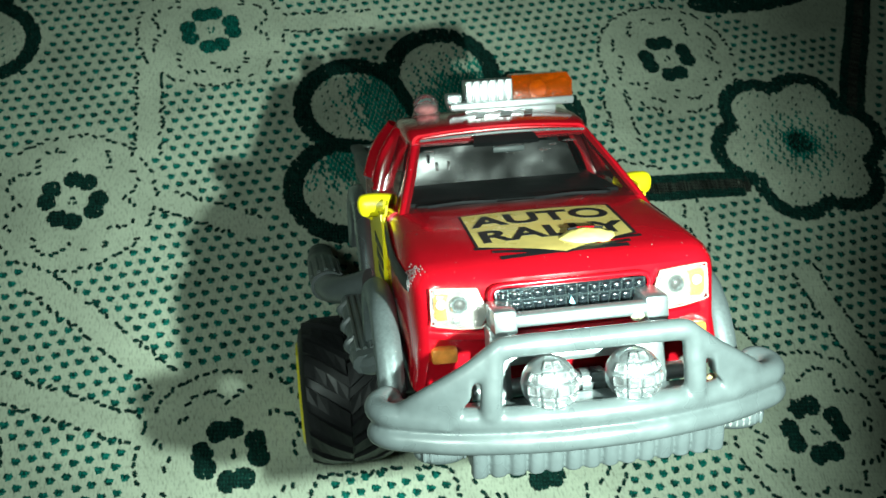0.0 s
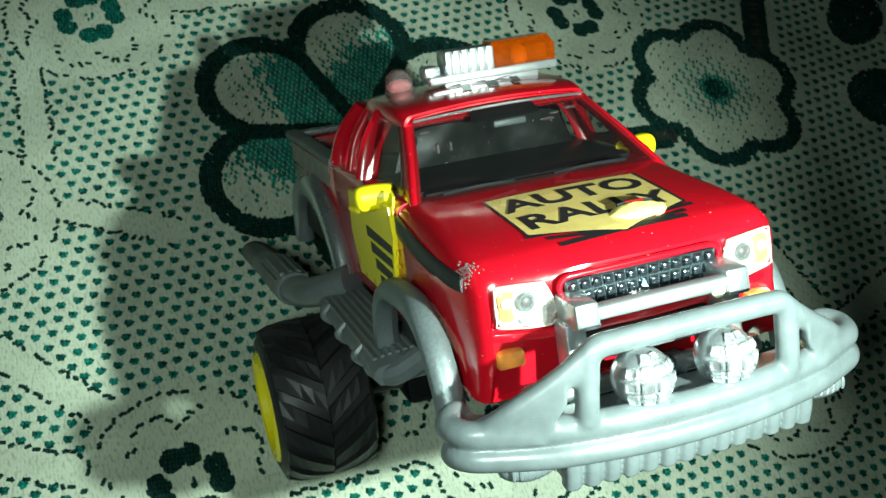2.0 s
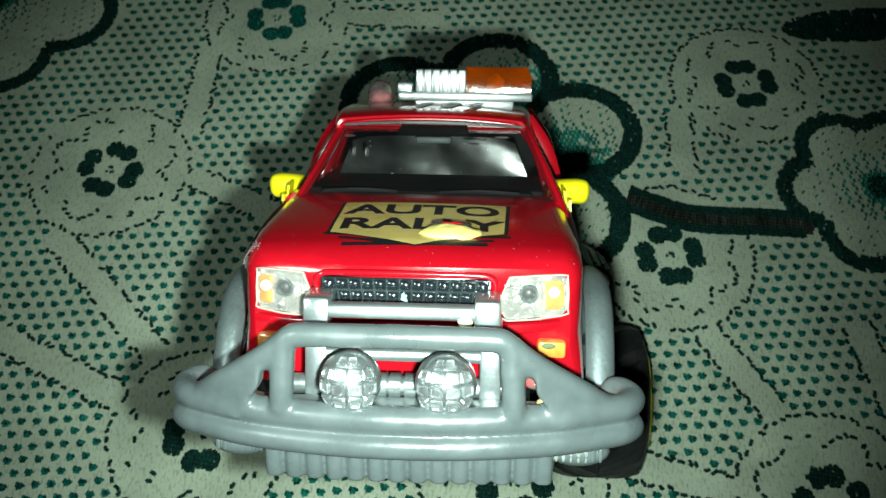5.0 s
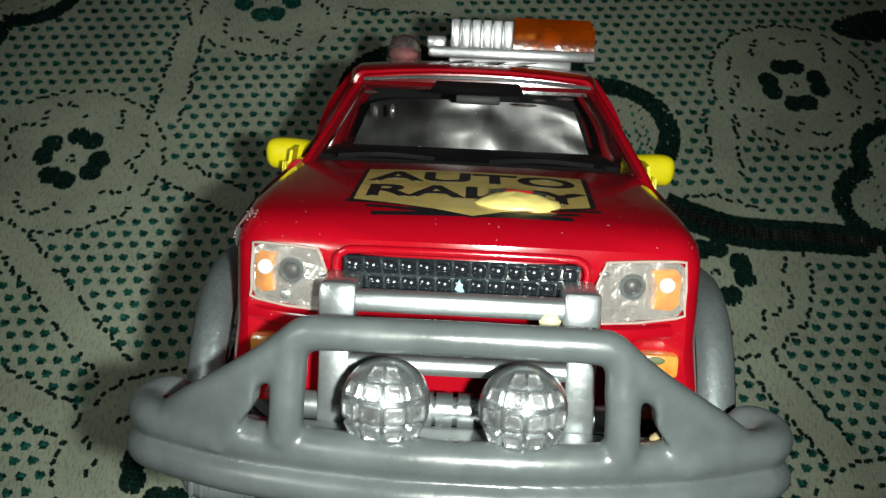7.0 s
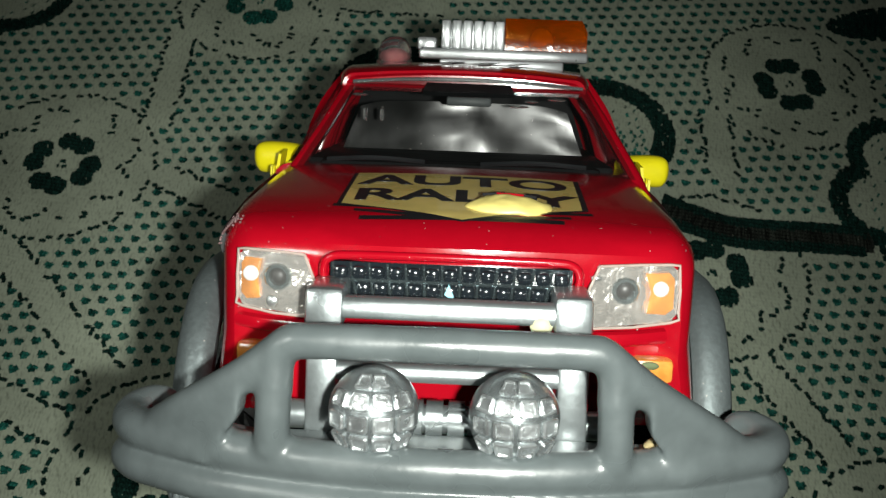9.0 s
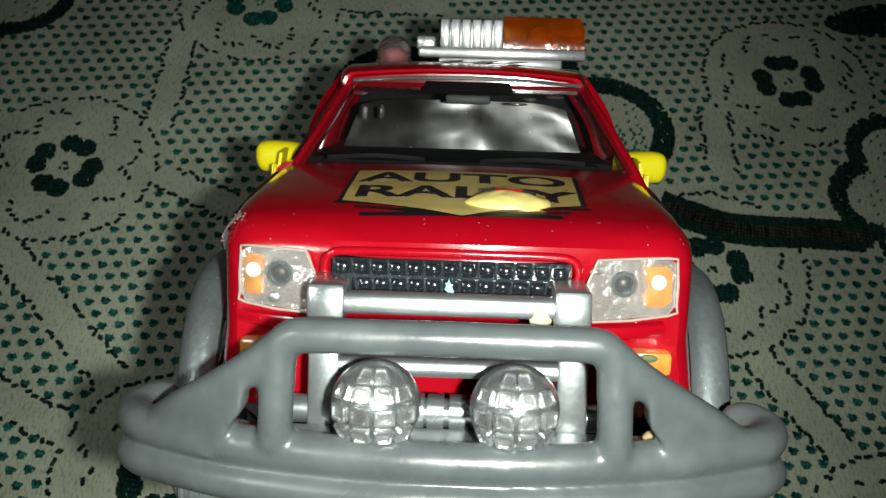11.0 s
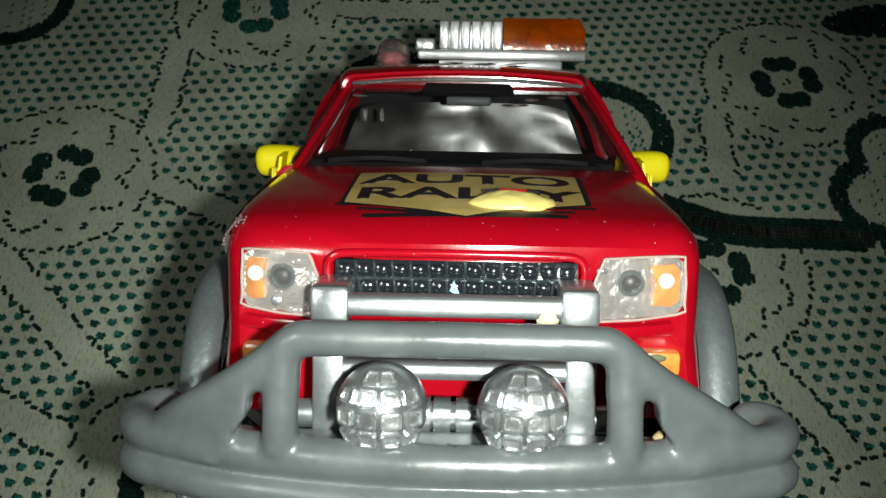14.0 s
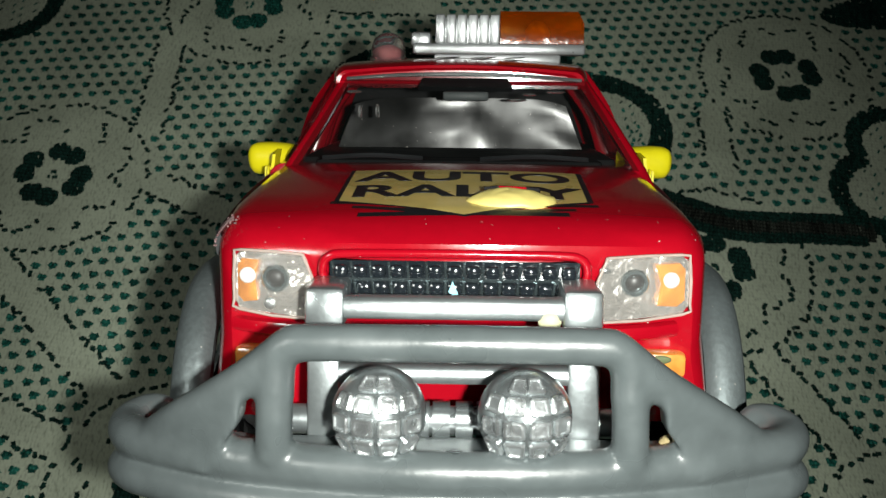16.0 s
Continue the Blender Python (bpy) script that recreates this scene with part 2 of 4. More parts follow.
def tube(points, rx, ry=None, seg=12, up=(0, 0, 1), taper=None, bm=None, power=1.0, steps=6):
    """A bar along a smooth line; rx across, ry along up; power below 1 squares its section."""
    line = spline(points, steps) if len(points) > 2 else [Vector(q) for q in points]
    ry = ry or rx
    rings = []
    for i, p in enumerate(line):
        d = (line[min(i + 1, len(line) - 1)] - line[max(i - 1, 0)]).normalized()
        side = d.cross(Vector(up)).normalized()
        top = side.cross(d).normalized()
        k = taper(i / (len(line) - 1)) if taper else 1
        ring = []
        for j in range(seg):
            a = 2 * math.pi * j / seg
            c, s = math.cos(a), math.sin(a)
            c, s = math.copysign(abs(c) ** power, c), math.copysign(abs(s) ** power, s)
            ring.append(p + side * (c * rx * k) + top * (s * ry * k))
        rings.append(ring)
    return loft(rings, bm=bm)

def ball(c, r, seg=16, rings=10, squash=(1, 1, 1), bm=None):
    bm = bm or bmesh.new()
    g = bmesh.ops.create_uvsphere(bm, u_segments=seg, v_segments=rings, radius=r)
    for v in g["verts"]:
        v.co = Vector(c) + Vector((v.co.x * squash[0], v.co.y * squash[1], v.co.z * squash[2]))
    return bm

def slab(poly, lift, bm=None):
    """A thin plate: a polygon of points, thickened along lift."""
    lift = Vector(lift)
    return loft([[Vector(p) for p in poly], [Vector(p) + lift for p in poly]], bm=bm)

# ---- the tablecloth: one woven sheet with yarn worked into it ----
def sheet():
    bm = bmesh.new()
    n, half = 80, 800
    vs = []
    for i in range(n + 1):
        for j in range(n + 1):
            x, y = -half + 2 * half * i / n, -half + 2 * half * j / n
            vs.append(bm.verts.new((x, y + 60, 0)))
    for i in range(n):
        for j in range(n):
            a = i * (n + 1) + j
            bm.faces.new((vs[a], vs[a + n + 1], vs[a + n + 2], vs[a + 1]))
    g = bmesh.ops.extrude_face_region(bm, geom=bm.faces[:])
    for v in g["geom"]:
        if isinstance(v, bmesh.types.BMVert):
            v.co.z -= 2.5
    return bm

tablecloth = tagged(part("tablecloth", sheet(), CLOTH, None), "cream woven tablecloth with dark green flowers and netting", "tablecloth", kind="structure")

rng = random.Random(7)

def petal_edge(a, turn, count, far, size):
    """How far a flower of round petals reaches in the direction a."""
    step = 2 * math.pi / count
    d = (a - turn + step / 2) % step - step / 2
    return far * math.cos(d) + math.sqrt(max(0.0, size ** 2 - (far * math.sin(d)) ** 2))

FLOWERS = [  # x, y, petals, turn, distance of the petals, their size, width of the edge
    (7, 139, 6, radians(81), 39.0, 20.8, 6.6),
    (144.5, 132.5, 6, radians(66), 21.0, 14.8, 5.4),
    (-183, 208, 6, radians(-12), 30.0, 19.0, 5.0),
    (2, -52, 6, radians(88), 39.0, 20.0, 5.0),
    (300, 40, 6, radians(20), 30.0, 19.0, 5.0),
    (-230, 10, 6, radians(40), 30.0, 19.0, 5.0),
    (40, 300, 6, radians(0), 30.0, 19.0, 5.0),
]
MEDALLIONS = [(-72.5, 203), (103.5, 177.5), (-72, 33), (-120.5, 128.5), (111, 20.5), (20.4, 23), (70.7, 102),
              (-20, 280), (75, 262), (165, 215), (215, 60), (200, -50), (-165, 40), (-120, -50), (-25, -60), (75, -60), (-215, 130), (-165, 275)]
BANDS = [(-96, 146, -95, 186), (-90, 126, -60, 112), (77.5, 162, 78, 137), (127, 78, 136.5, 42), (50, 31, 82, 23), (-44, 205, -10, 205),
         (-100, 44, -140, 62), (-45, 28, -8, 27), (-130, 98, -90, 58), (140, 30, 186, 48), (80, 74, 98, 48), (40, 50, 56, 76)]
STEM = spline([(58, 124, 0), (78, 117, 0), (98, 116.5, 0), (119, 116, 0)], 8)
STEM2 = spline([(170, 144, 0), (179, 166, 0), (190, 190, 0), (204, 225, 0)], 8)
LEAVES = [(224, 157, 17, 11, 0.7), (214, 116, 16, 14, 0.2), (150, 209, 30, 8, 0.12), (-205, 60, 20, 9, 0.5)]

def near_band(x, y):
    for x0, y0, x1, y1 in BANDS:
        d = Vector((x1 - x0, y1 - y0))
        t = ((x - x0) * d.x + (y - y0) * d.y) / d.length_squared
        if -0.05 < t < 1.05 and abs((x - x0) * d.y - (y - y0) * d.x) / d.length < 5.2:
            return True
    return False

def in_flower(x, y, more=0.0):
    for fx, fy, count, turn, far, size, wide in FLOWERS:
        r = math.hypot(x - fx, y - fy)
        if r < far + size + more + 1 and r < petal_edge(math.atan2(y - fy, x - fx), turn, count, far, size) + more:
            return True
    for lx, ly, a, b, turn in LEAVES:
        u, v = (x - lx) * math.cos(turn) + (y - ly) * math.sin(turn), -(x - lx) * math.sin(turn) + (y - ly) * math.cos(turn)
        if (u / (a + more)) ** 2 + (v / (b + more)) ** 2 < 1:
            return True
    return min(math.hypot(x - p.x, y - p.y) for p in STEM + STEM2) < 6 + more * 0.5

class Yarn:
    """Collects short raised stitches into one mesh."""
    def __init__(self):
        self.v, self.f = [], []

    def stitch(self, x, y, a, long, wide, high=0.35):
        c, s = math.cos(a), math.sin(a)
        k = len(self.v)
        for u, w, z in ((-1, -1, 0.02), (1, -1, 0.02), (1, 1, 0.02), (-1, 1, 0.02), (-0.6, 0, high), (0.6, 0, high)):
            self.v.append(((x + c * u * long / 2 - s * w * wide / 2) * MM, (y + s * u * long / 2 + c * w * wide / 2) * MM, z * MM))
        self.f += [(k, k + 1, k + 5, k + 4), (k + 2, k + 3, k + 4, k + 5), (k + 1, k + 2, k + 5), (k + 3, k, k + 4)]

    def made(self, name, mat, kind=""):
        me = bpy.data.meshes.new(name)
        me.from_pydata(self.v, [], self.f)
        me.materials.append(mat)
        ob = new(name, me)
        ob.parent = tablecloth
        if kind:
            ob["kind"] = kind
        return ob

WEAVE = 0.12   # turn of the weave against the truck

def thick_line(yarn, pts, wide, closed=True):
    """A chenille edge: stitches laid side by side along the weave, with a ragged outline."""
    n = len(pts)
    for i in range(n if closed else n - 1):
        a, b = pts[i], pts[(i + 1) % n]
        d = b - a
        steps = max(1, int(d.length / 0.55))
        for k in range(steps):
            p = a + d * (k / steps)
            for _ in range(10):
                across = Vector((-d.y, d.x, 0)).normalized() * rng.uniform(-0.46, 0.46) * wide
                q = p + across
                yarn.stitch(q.x, q.y, WEAVE + math.pi / 2 + rng.uniform(-0.5, 0.5), rng.uniform(1.3, 2.2), 1.15, rng.uniform(0.3, 0.8))

for number, (fx, fy, count, turn, far, size, wide) in enumerate(FLOWERS):
    edge, green, tick = Yarn(), Yarn(), Yarn()
    steps = 220
    pts = []
    for i in range(steps):
        a = 2 * math.pi * i / steps
        r = petal_edge(a, turn, count, far, size) - wide / 2
        pts.append(Vector((fx + r * math.cos(a), fy + r * math.sin(a), 0)))
    thick_line(edge, pts, wide)
    big = far > 35
    c, sn = math.cos(WEAVE), math.sin(WEAVE)
    span = int((far + size) / 1.7) + 1
    for i in range(-span, span + 1):
        for j in range(-span, span + 1):
            gu, gv = 1.7 * (i + 0.5 * (j % 2)), 1.75 * j
            gx, gy = gu * c - gv * sn, gu * sn + gv * c
            r, a = math.hypot(gx, gy), math.atan2(gy, gx)
            if r > petal_edge(a, turn, count, far, size) - wide - 0.6:
                continue
            d = (a - turn + math.pi / count) % (2 * math.pi / count) - math.pi / count
            # teal shading: solid at the foot and along one side of each petal, thinning to single stitches
            depth = r / (24 + 34 * (0.45 - d)) if big else r / 13.0
            depth *= rng.uniform(0.85, 1.12)
            if depth < (0.88 if big else 0.55):
                green.stitch(fx + gx, fy + gy, WEAVE + math.pi / 2 + rng.uniform(-0.2, 0.2), 2.1, 1.5, 0.22)
            elif depth < 1.15 and (i + j) % 2:
                green.stitch(fx + gx, fy + gy, WEAVE + math.pi / 2 + rng.uniform(-0.3, 0.3), 1.6, 1.0, 0.22)
            elif (i + 2 * j) % 4 == 0 and rng.random() < 0.7:
                tick.stitch(fx + gx, fy + gy, WEAVE + 0.9, rng.uniform(1.0, 1.7), 0.6, 0.15)
    if big:   # dark seams between the petals
        for k in range(count):
            a = turn + (k + 0.5) * 2 * math.pi / count
            r1 = petal_edge(a, turn, count, far, size)
            thick_line(edge, [Vector((fx + r * math.cos(a), fy + r * math.sin(a), 0)) for r in (6, r1 * 0.5, r1)], wide * 0.8, closed=False)
    else:
        for _ in range(110):
            a, r = rng.uniform(0, 2 * math.pi), 4.6 * math.sqrt(rng.random())
            edge.stitch(fx + r * math.cos(a), fy + r * math.sin(a), WEAVE + math.pi / 2, 1.5, 0.9, 0.4)
    edge.made("flower_edge", DARKYARN, "stuff")
    green.made("flower_shading", TEALYARN, "stuff")
    tick.made("petal_ticks", GREENYARN, "stuff")

stems = Yarn()
hatch = Yarn()
for line, wide in ((STEM, 9.5), (STEM2, 9.0)):
    for side in (-1, 1):   # a ragged dark line along either edge
        edge_line = []
        for p, q in zip(line, line[1:]):
            out = Vector((-(q - p).y, (q - p).x, 0)).normalized() * side * wide * 0.38
            edge_line.append(p + out)
        thick_line(stems, edge_line, 2.6, closed=False)
    for p, q in zip(line, line[1:]):   # greyish ribs across
        d = q - p
        across = math.atan2(d.y, d.x) + math.pi / 2
        for k in range(max(1, int(d.length / 0.16))):
            m = p + d * rng.random()
            hatch.stitch(m.x, m.y, across + rng.uniform(-0.12, 0.12), rng.uniform(0.5, 0.85) * wide, 0.9, rng.uniform(0.3, 0.6))
hatch.made("stem_ribs", BROWNYARN, "stuff")
stems.made("flower_stem", DARKYARN, "stuff")
for lx, ly, a, b, turn in LEAVES:
    leaf = Yarn()
    for _ in range(int(a * b * 7)):
        t, r = rng.uniform(0, 2 * math.pi), math.sqrt(rng.random())
        u, v = a * r * math.cos(t), b * r * math.sin(t)
        leaf.stitch(lx + u * math.cos(turn) - v * math.sin(turn), ly + u * math.sin(turn) + v * math.cos(turn), WEAVE + math.pi / 2, 1.9, 1.1, rng.uniform(0.25, 0.6))
    leaf.made("dark_leaf", DARKYARN, "stuff")

dots = Yarn()
def dash(x, y, along=0.0):
    """A short worm of two or three stitches that follows its line."""
    if not in_flower(x, y, 1.0) and rng.random() < 0.86:
        along += rng.uniform(-0.9, 0.9)
        x, y = x + rng.uniform(-0.55, 0.55), y + rng.uniform(-0.55, 0.55)
        for k in (-0.35, 0.35):
            dots.stitch(x + k * math.cos(along) + rng.uniform(-0.3, 0.3), y + k * math.sin(along) + rng.uniform(-0.3, 0.3), along + rng.uniform(-0.4, 0.4), 1.45, 1.1, 0.25)

for mx, my in MEDALLIONS:
    if in_flower(mx, my, 8):
        continue
    floret = Yarn()
    for k in range(4):   # four double petals round a small eye
        for side in (-0.30, 0.30):
            a = math.pi / 2 * k + (0.15 if mx > -100 else -0.3) + side
            cx, cy = mx + 8.4 * math.cos(a), my + 8.4 * math.sin(a)
            for _ in range(110):
                t, r = rng.uniform(0, 2 * math.pi), 3.0 * math.sqrt(rng.random())
                floret.stitch(cx + r * math.cos(t), cy + r * math.sin(t), WEAVE + math.pi / 2, 1.5, 1.0, rng.uniform(0.25, 0.5))
    for _ in range(6):
        floret.stitch(mx + rng.uniform(-1.4, 1.4), my + rng.uniform(-1.4, 1.4), WEAVE + math.pi / 2, 1.3, 0.8, 0.3)
    floret.made("floret", GREENYARN if (mx, my) in MEDALLIONS[:1] else DARKYARN, "stuff")
    for i in range(64):   # scalloped inner line of eight lobes
        a = 2 * math.pi * i / 64
        r = 17.2 + 5.2 * abs(math.sin(4 * a))
        if rng.random() < 0.85:
            dash(mx + r * math.cos(a), my + r * math.sin(a), a + math.pi / 2)
    for i in range(66):
        a = 2 * math.pi * i / 66
        if not near_band(mx + 27.5 * math.cos(a), my + 27.5 * math.sin(a)):
            dash(mx + 27.5 * math.cos(a), my + 27.5 * math.sin(a), a + math.pi / 2)
for x0, y0, x1, y1 in BANDS:
    d = Vector((x1 - x0, y1 - y0, 0))
    side = Vector((-d.y, d.x, 0)).normalized() * 4.6
    for i in range(int(d.length / 2.3) + 1):
        p = Vector((x0, y0, 0)) + d * min(1, i * 2.3 / d.length)
        for s in (-1, 1):
            dash(p.x + side.x * s, p.y + side.y * s, math.atan2(d.y, d.x))
dots.made("dotted_line", DARKYARN, "stuff")

net = Yarn()
c, s = math.cos(WEAVE), math.sin(WEAVE)
for i in range(-75, 76):
    for j in range(-75, 76):
        u, v = 4.55 * (i + 0.5 * (j % 2)), 4.0 * j
        x, y = u * c - v * s + rng.uniform(-0.2, 0.2), u * s + v * c + 110 + rng.uniform(-0.2, 0.2)
        if abs(x) > 300 or not -90 < y < 330:
            continue
        if any((x - mx) ** 2 + (y - my) ** 2 < 29.2 ** 2 for mx, my in MEDALLIONS) or near_band(x, y) or in_flower(x, y, 2.2):
            continue
        net.stitch(x, y + 0.35, WEAVE + 1.57, 1.3, 1.2, 0.32)
        net.stitch(x, y - 0.5, WEAVE + rng.uniform(-0.3, 0.3), 1.8, 1.1, 0.3)
        net.stitch(x - 0.75, y + 0.5, WEAVE + 1.2 + rng.uniform(-0.4, 0.4), 1.6, 1.0, 0.3)
        net.stitch(x + 0.75, y + 0.4, WEAVE - 0.9 + rng.uniform(-0.4, 0.4), 1.5 + rng.uniform(-0.3, 0.3), 0.95, 0.3)
net.made("netting", GREENYARN, "stuff")

# ---- the toy pickup: nose up, standing on its big rear wheels and its tail pipes ----
# its own axes: x across, y from the nose to the tail, z up through the roof
truck = tagged(new("toy_pickup_truck"), "red toy rally pickup tipped nose up on tablecloth", "toy truck")
truck.matrix_world = pose(-0.00414, 0.00024, 0.14591, -46, -1.55, 0)

def rounded(half, low, high, y, crown=0.0, corner=3.0, tuck=0.0, n=6, bow=0.0):
    """A ring across the body: flat sides, rounded shoulders, a crowned top."""
    pts = []
    for i in range(n + 1):
        a = math.pi / 2 * i / n
        pts.append((half - corner + corner * math.cos(a), high - corner + corner * math.sin(a)))
    inner = [(half - corner) * k for k in (0.66, 0.33)]
    right = [(half - tuck, low), (half, (low + high) / 2 - 1)] + pts + [(x, high) for x in inner]
    ring = right + [(0, high)] + [(-x, z) for x, z in right[::-1]]
    out = []
    for x, z in ring:
        lift = crown * (1 - (x / half) ** 2) if z > high - 1.5 else 0
        wide = 1 + 0.06 * max(0, 1 - y / 24) if x > 0 else 1   # the casting sits a little to one side of its emblem
        out.append(Vector((x * wide, y + bow * (x / 25) ** 2, z + lift)))
    return out

# nose and hood
nose = loft([
    rounded(22.7, -15.5, -2.5, 2.6, 0, 2.5, -1.2, bow=3.0),
    rounded(24.5, -16, 1.0, 0.8, 0.2, 3.0, -1.4, bow=3.2),
    rounded(25.3, -16, 3.6, 1.2, 0.5, 3.2, -1.4, bow=3.2),
    rounded(26.1, -16, 5.0, 3.2, 0.8, 3.2, -1.2, bow=2.6),
    rounded(27.0, -16, 6.0, 8, 1.0, 3.6, -0.6, bow=1.0),
    rounded(28.0, -16, 7.0, 18, 1.2, 4.2, 0.5),
    rounded(28.0, -16, 8.1, 29, 1.1, 4.6, 0.5),
    rounded(27.6, -16, 8.9, 38, 0.8, 4.2, 0.5),
    rounded(27.3, -16, 9.2, 41, 0.4, 3.4, 0.5),
])
body = part("body", nose, RED, truck)

# sides under the cab and the bed
sill = loft([rounded(27.3, -16, 9.3, 41, 0, 2.4, 0.5), rounded(27.3, -16, 9.4, 66, 0, 2.0, 0.5), rounded(27.2, -16, 9.5, 93, 0, 2.0, 0.5)])
part("cab_base", sill, RED, truck)

for s in (-1, 1):
    part("bed_side", block(min(s * 27, s * 24), max(s * 27, s * 24), 93, 146, -14, 8.5, 0.8), RED, truck)
part("tailgate", block(-24.2, 24.2, 143, 146.4, -14, 8.0, 0.7), RED, truck)
part("bed_front", block(-24.2, 24.2, 92.5, 94.5, -14, 8.0, 0.5), RED, truck)
part("bed_floor", block(-24.1, 24.1, 94, 143.5, -9, -7, 0.3), DGREY, truck, "dark grey bed floor")
for s in (-1, 1):
    part("bed_rail", tube([(s * 26, 93.5, 9.2), (s * 26, 120, 9.4), (s * 26, 146.5, 9.2)], 2.0, 1.1, 10, power=0.6), DGREY, truck, "dark grey bed rail")
part("tailgate_rail", tube([(-25, 145, 9.0), (25, 145, 9.0)], 1.6, 1.0, 10, power=0.6), SILVER, truck)

# cab: roof, pillars, back panel, panes
def roof_ring(y, half, z, thick):
    return rounded(half, z - thick, z, y, 1.1, 1.7, 0.2)
roof = loft([roof_ring(56.6, 18.4, 21.7, 0.5), roof_ring(55.8, 18.9, 22.1, 1.1), roof_ring(55.9, 19.4, 22.5, 1.8), roof_ring(57.4, 19.8, 23.0, 2.6), roof_ring(61, 20.3, 23.5, 3.0), roof_ring(68, 20.7, 23.9, 3.2), roof_ring(78, 20.7, 24.0, 3.2),
             roof_ring(85, 20.2, 23.4, 3.2), roof_ring(87.5, 19.2, 22.0, 2.2)])
part("roof", roof, RED, truck)
for s in (-1, 1):
    off = 0.9   # the cab stands a little off the hood's middle line
    post = []   # a thin post, deep along the side
    for x, y, z, deep in ((25.6, 35.2, 6.2, 9), (24.4, 39.0, 9.3, 8), (21.6, 47.2, 14.9, 6.6), (18.9, 55.4, 20.4, 6.0), (18.2, 59.0, 22.2, 6.0)):
        ring = [(0.7, 0), (1.1, 0.5), (1.2, 1.4), (0.9, deep), (-0.6, deep), (-0.9, 1.4), (-0.8, 0.4), (-0.3, 0)]
        post.append([Vector((s * (x + dx) + off * (1 if z < 20 else 0.6), y + dy, z)) for dx, dy in ring])
    part("front_pillar", loft(post), RED, truck)
    part("middle_pillar", tube([(s * 25.6, 68, 9), (s * 23.2, 69, 16), (s * 19.2, 70, 21.8)], 1.0, 2.3, 14, up=(1, 0, 0)), RED, truck)
    part("window_bar", tube([(s * 25.5, 81, 9), (s * 23.1, 81, 16), (s * 19.2, 80, 21.8)], 1.2, 1.4, 14, up=(1, 0, 0), power=0.8), RED, truck)
    part("rear_pillar", tube([(s * 25.4, 90, 9), (s * 23.0, 88.5, 16), (s * 19.0, 85.6, 21.6)], 1.4, 3.0, 14, up=(1, 0, 0), power=0.8), RED, truck)
part("cab_back", slab([(-24, 91, 8.5), (24, 91, 8.5), (19, 87, 21.5), (-19, 87, 21.5)], (0, -1, 0)), RED, truck)
def screen(nx=10, ny=6):
    rings = []
    for j in range(ny + 1):
        t = j / ny
        row = []
        for i in range(nx + 1):
            u = -1 + 2 * i / nx
            half = 24.6 + (18.5 - 24.6) * t
            row.append(Vector((u * half + 0.8, 38.4 + 17.6 * t - 1.6 * (1 - u * u), 8.9 + 12.5 * t + 0.9 * (1 - u * u))))
        rings.append(row)
    return loft(rings, closed=False)
windscreen = part("windscreen", screen(), PANE, truck, "smoky clear plastic windscreen, scratched")
# chrome here stands in for glints along the clear top edge
part("screen_rim", tube([(-17.6, 55.6, 21.4), (-9, 54.6, 22.0), (0.8, 54.3, 22.2), (10, 54.6, 22.0), (18.8, 55.6, 21.4)], 0.3, 0.3, 8), CHROME, windscreen, "clear plastic edge, chromed to give its glints")
for x, y, z, w in ((8.6, 50.6, 18.4, 1.6), (10.6, 51.6, 19.2, 1.1), (14.6, 52.6, 19.6, 1.5), (-16.2, 53.0, 19.4, 1.2)):   # flat clear beads added as the windscreen's wavy glints
    part("screen_glint", ball((x, y, z), 0.32, 12, 6, (w / 0.32, 0.6, 0.8)), CLEAR, windscreen, "clear bead added as a wavy glint in windscreen")
for x in (-15.0, -12.4):
    part("screen_tab", block(x - 0.25, x + 0.25, 49.5, 51.0, 15.6, 17.4, 0.1), CLEAR, windscreen, "small clear tab")
def side_pane(s):
    return slab([(s * 25.0, 43, 10), (s * 25.2, 67, 9.6), (s * 20.9, 68.5, 21.2), (s * 20.2, 57.5, 21.0)], (-0.4 * s, 0, 0))
part("side_pane", side_pane(-1), PANE, truck)
part("side_pane", side_pane(1), PANE, truck)
for s in (-1, 1):
    part("rear_side_pane", slab([(s * 25.1, 70.5, 9.6), (s * 25.1, 80, 9.6), (s * 20.8, 79.5, 21.0), (s * 20.8, 71.5, 21.2)], (-0.4 * s, 0, 0)), PANE, truck)
# dark plastic cabin filling with seats, and the visor strip under the roof
def cabin():
    bm = block(-23, 23, 44, 90, 8.2, 10.2, 0.8)
    block(-21, 21, 42.5, 48, 8.0, 10.0, 1.0, 2, bm)
    return bm
part("cabin", cabin(), CABIN, truck, "black moulded seats and dashboard")
def bench(nx=24, ny=10):
    rings = []
    for j in range(ny + 1):
        t = j / ny
        row = []
        for i in range(nx + 1):
            u = -1 + 2 * i / nx
            half = 20.8 - 3.4 * t
            dent = 0.34 * noise.noise(Vector((u * 1.6, t * 1.2, 3.1))) + 0.05 * noise.noise(Vector((u * 6, t * 4, 9)))
            x = u * half
            # hollow shaped so the lamp's reflection glows right of the middle
            hollow = -0.0356 * x + (12.8 * x - x * x / 2) * 0.5 / 190
            row.append(Vector((x, 65 + 0.3 * t + dent + hollow, 9.8 + 8.6 * t - 1.2 * u ** 6)))
        rings.append(row)
    return loft(rings, closed=False)
part("bench_back", bench(), BENCH, truck, "glossy black moulded seat back behind windscreen, curved to mirror the lamp")
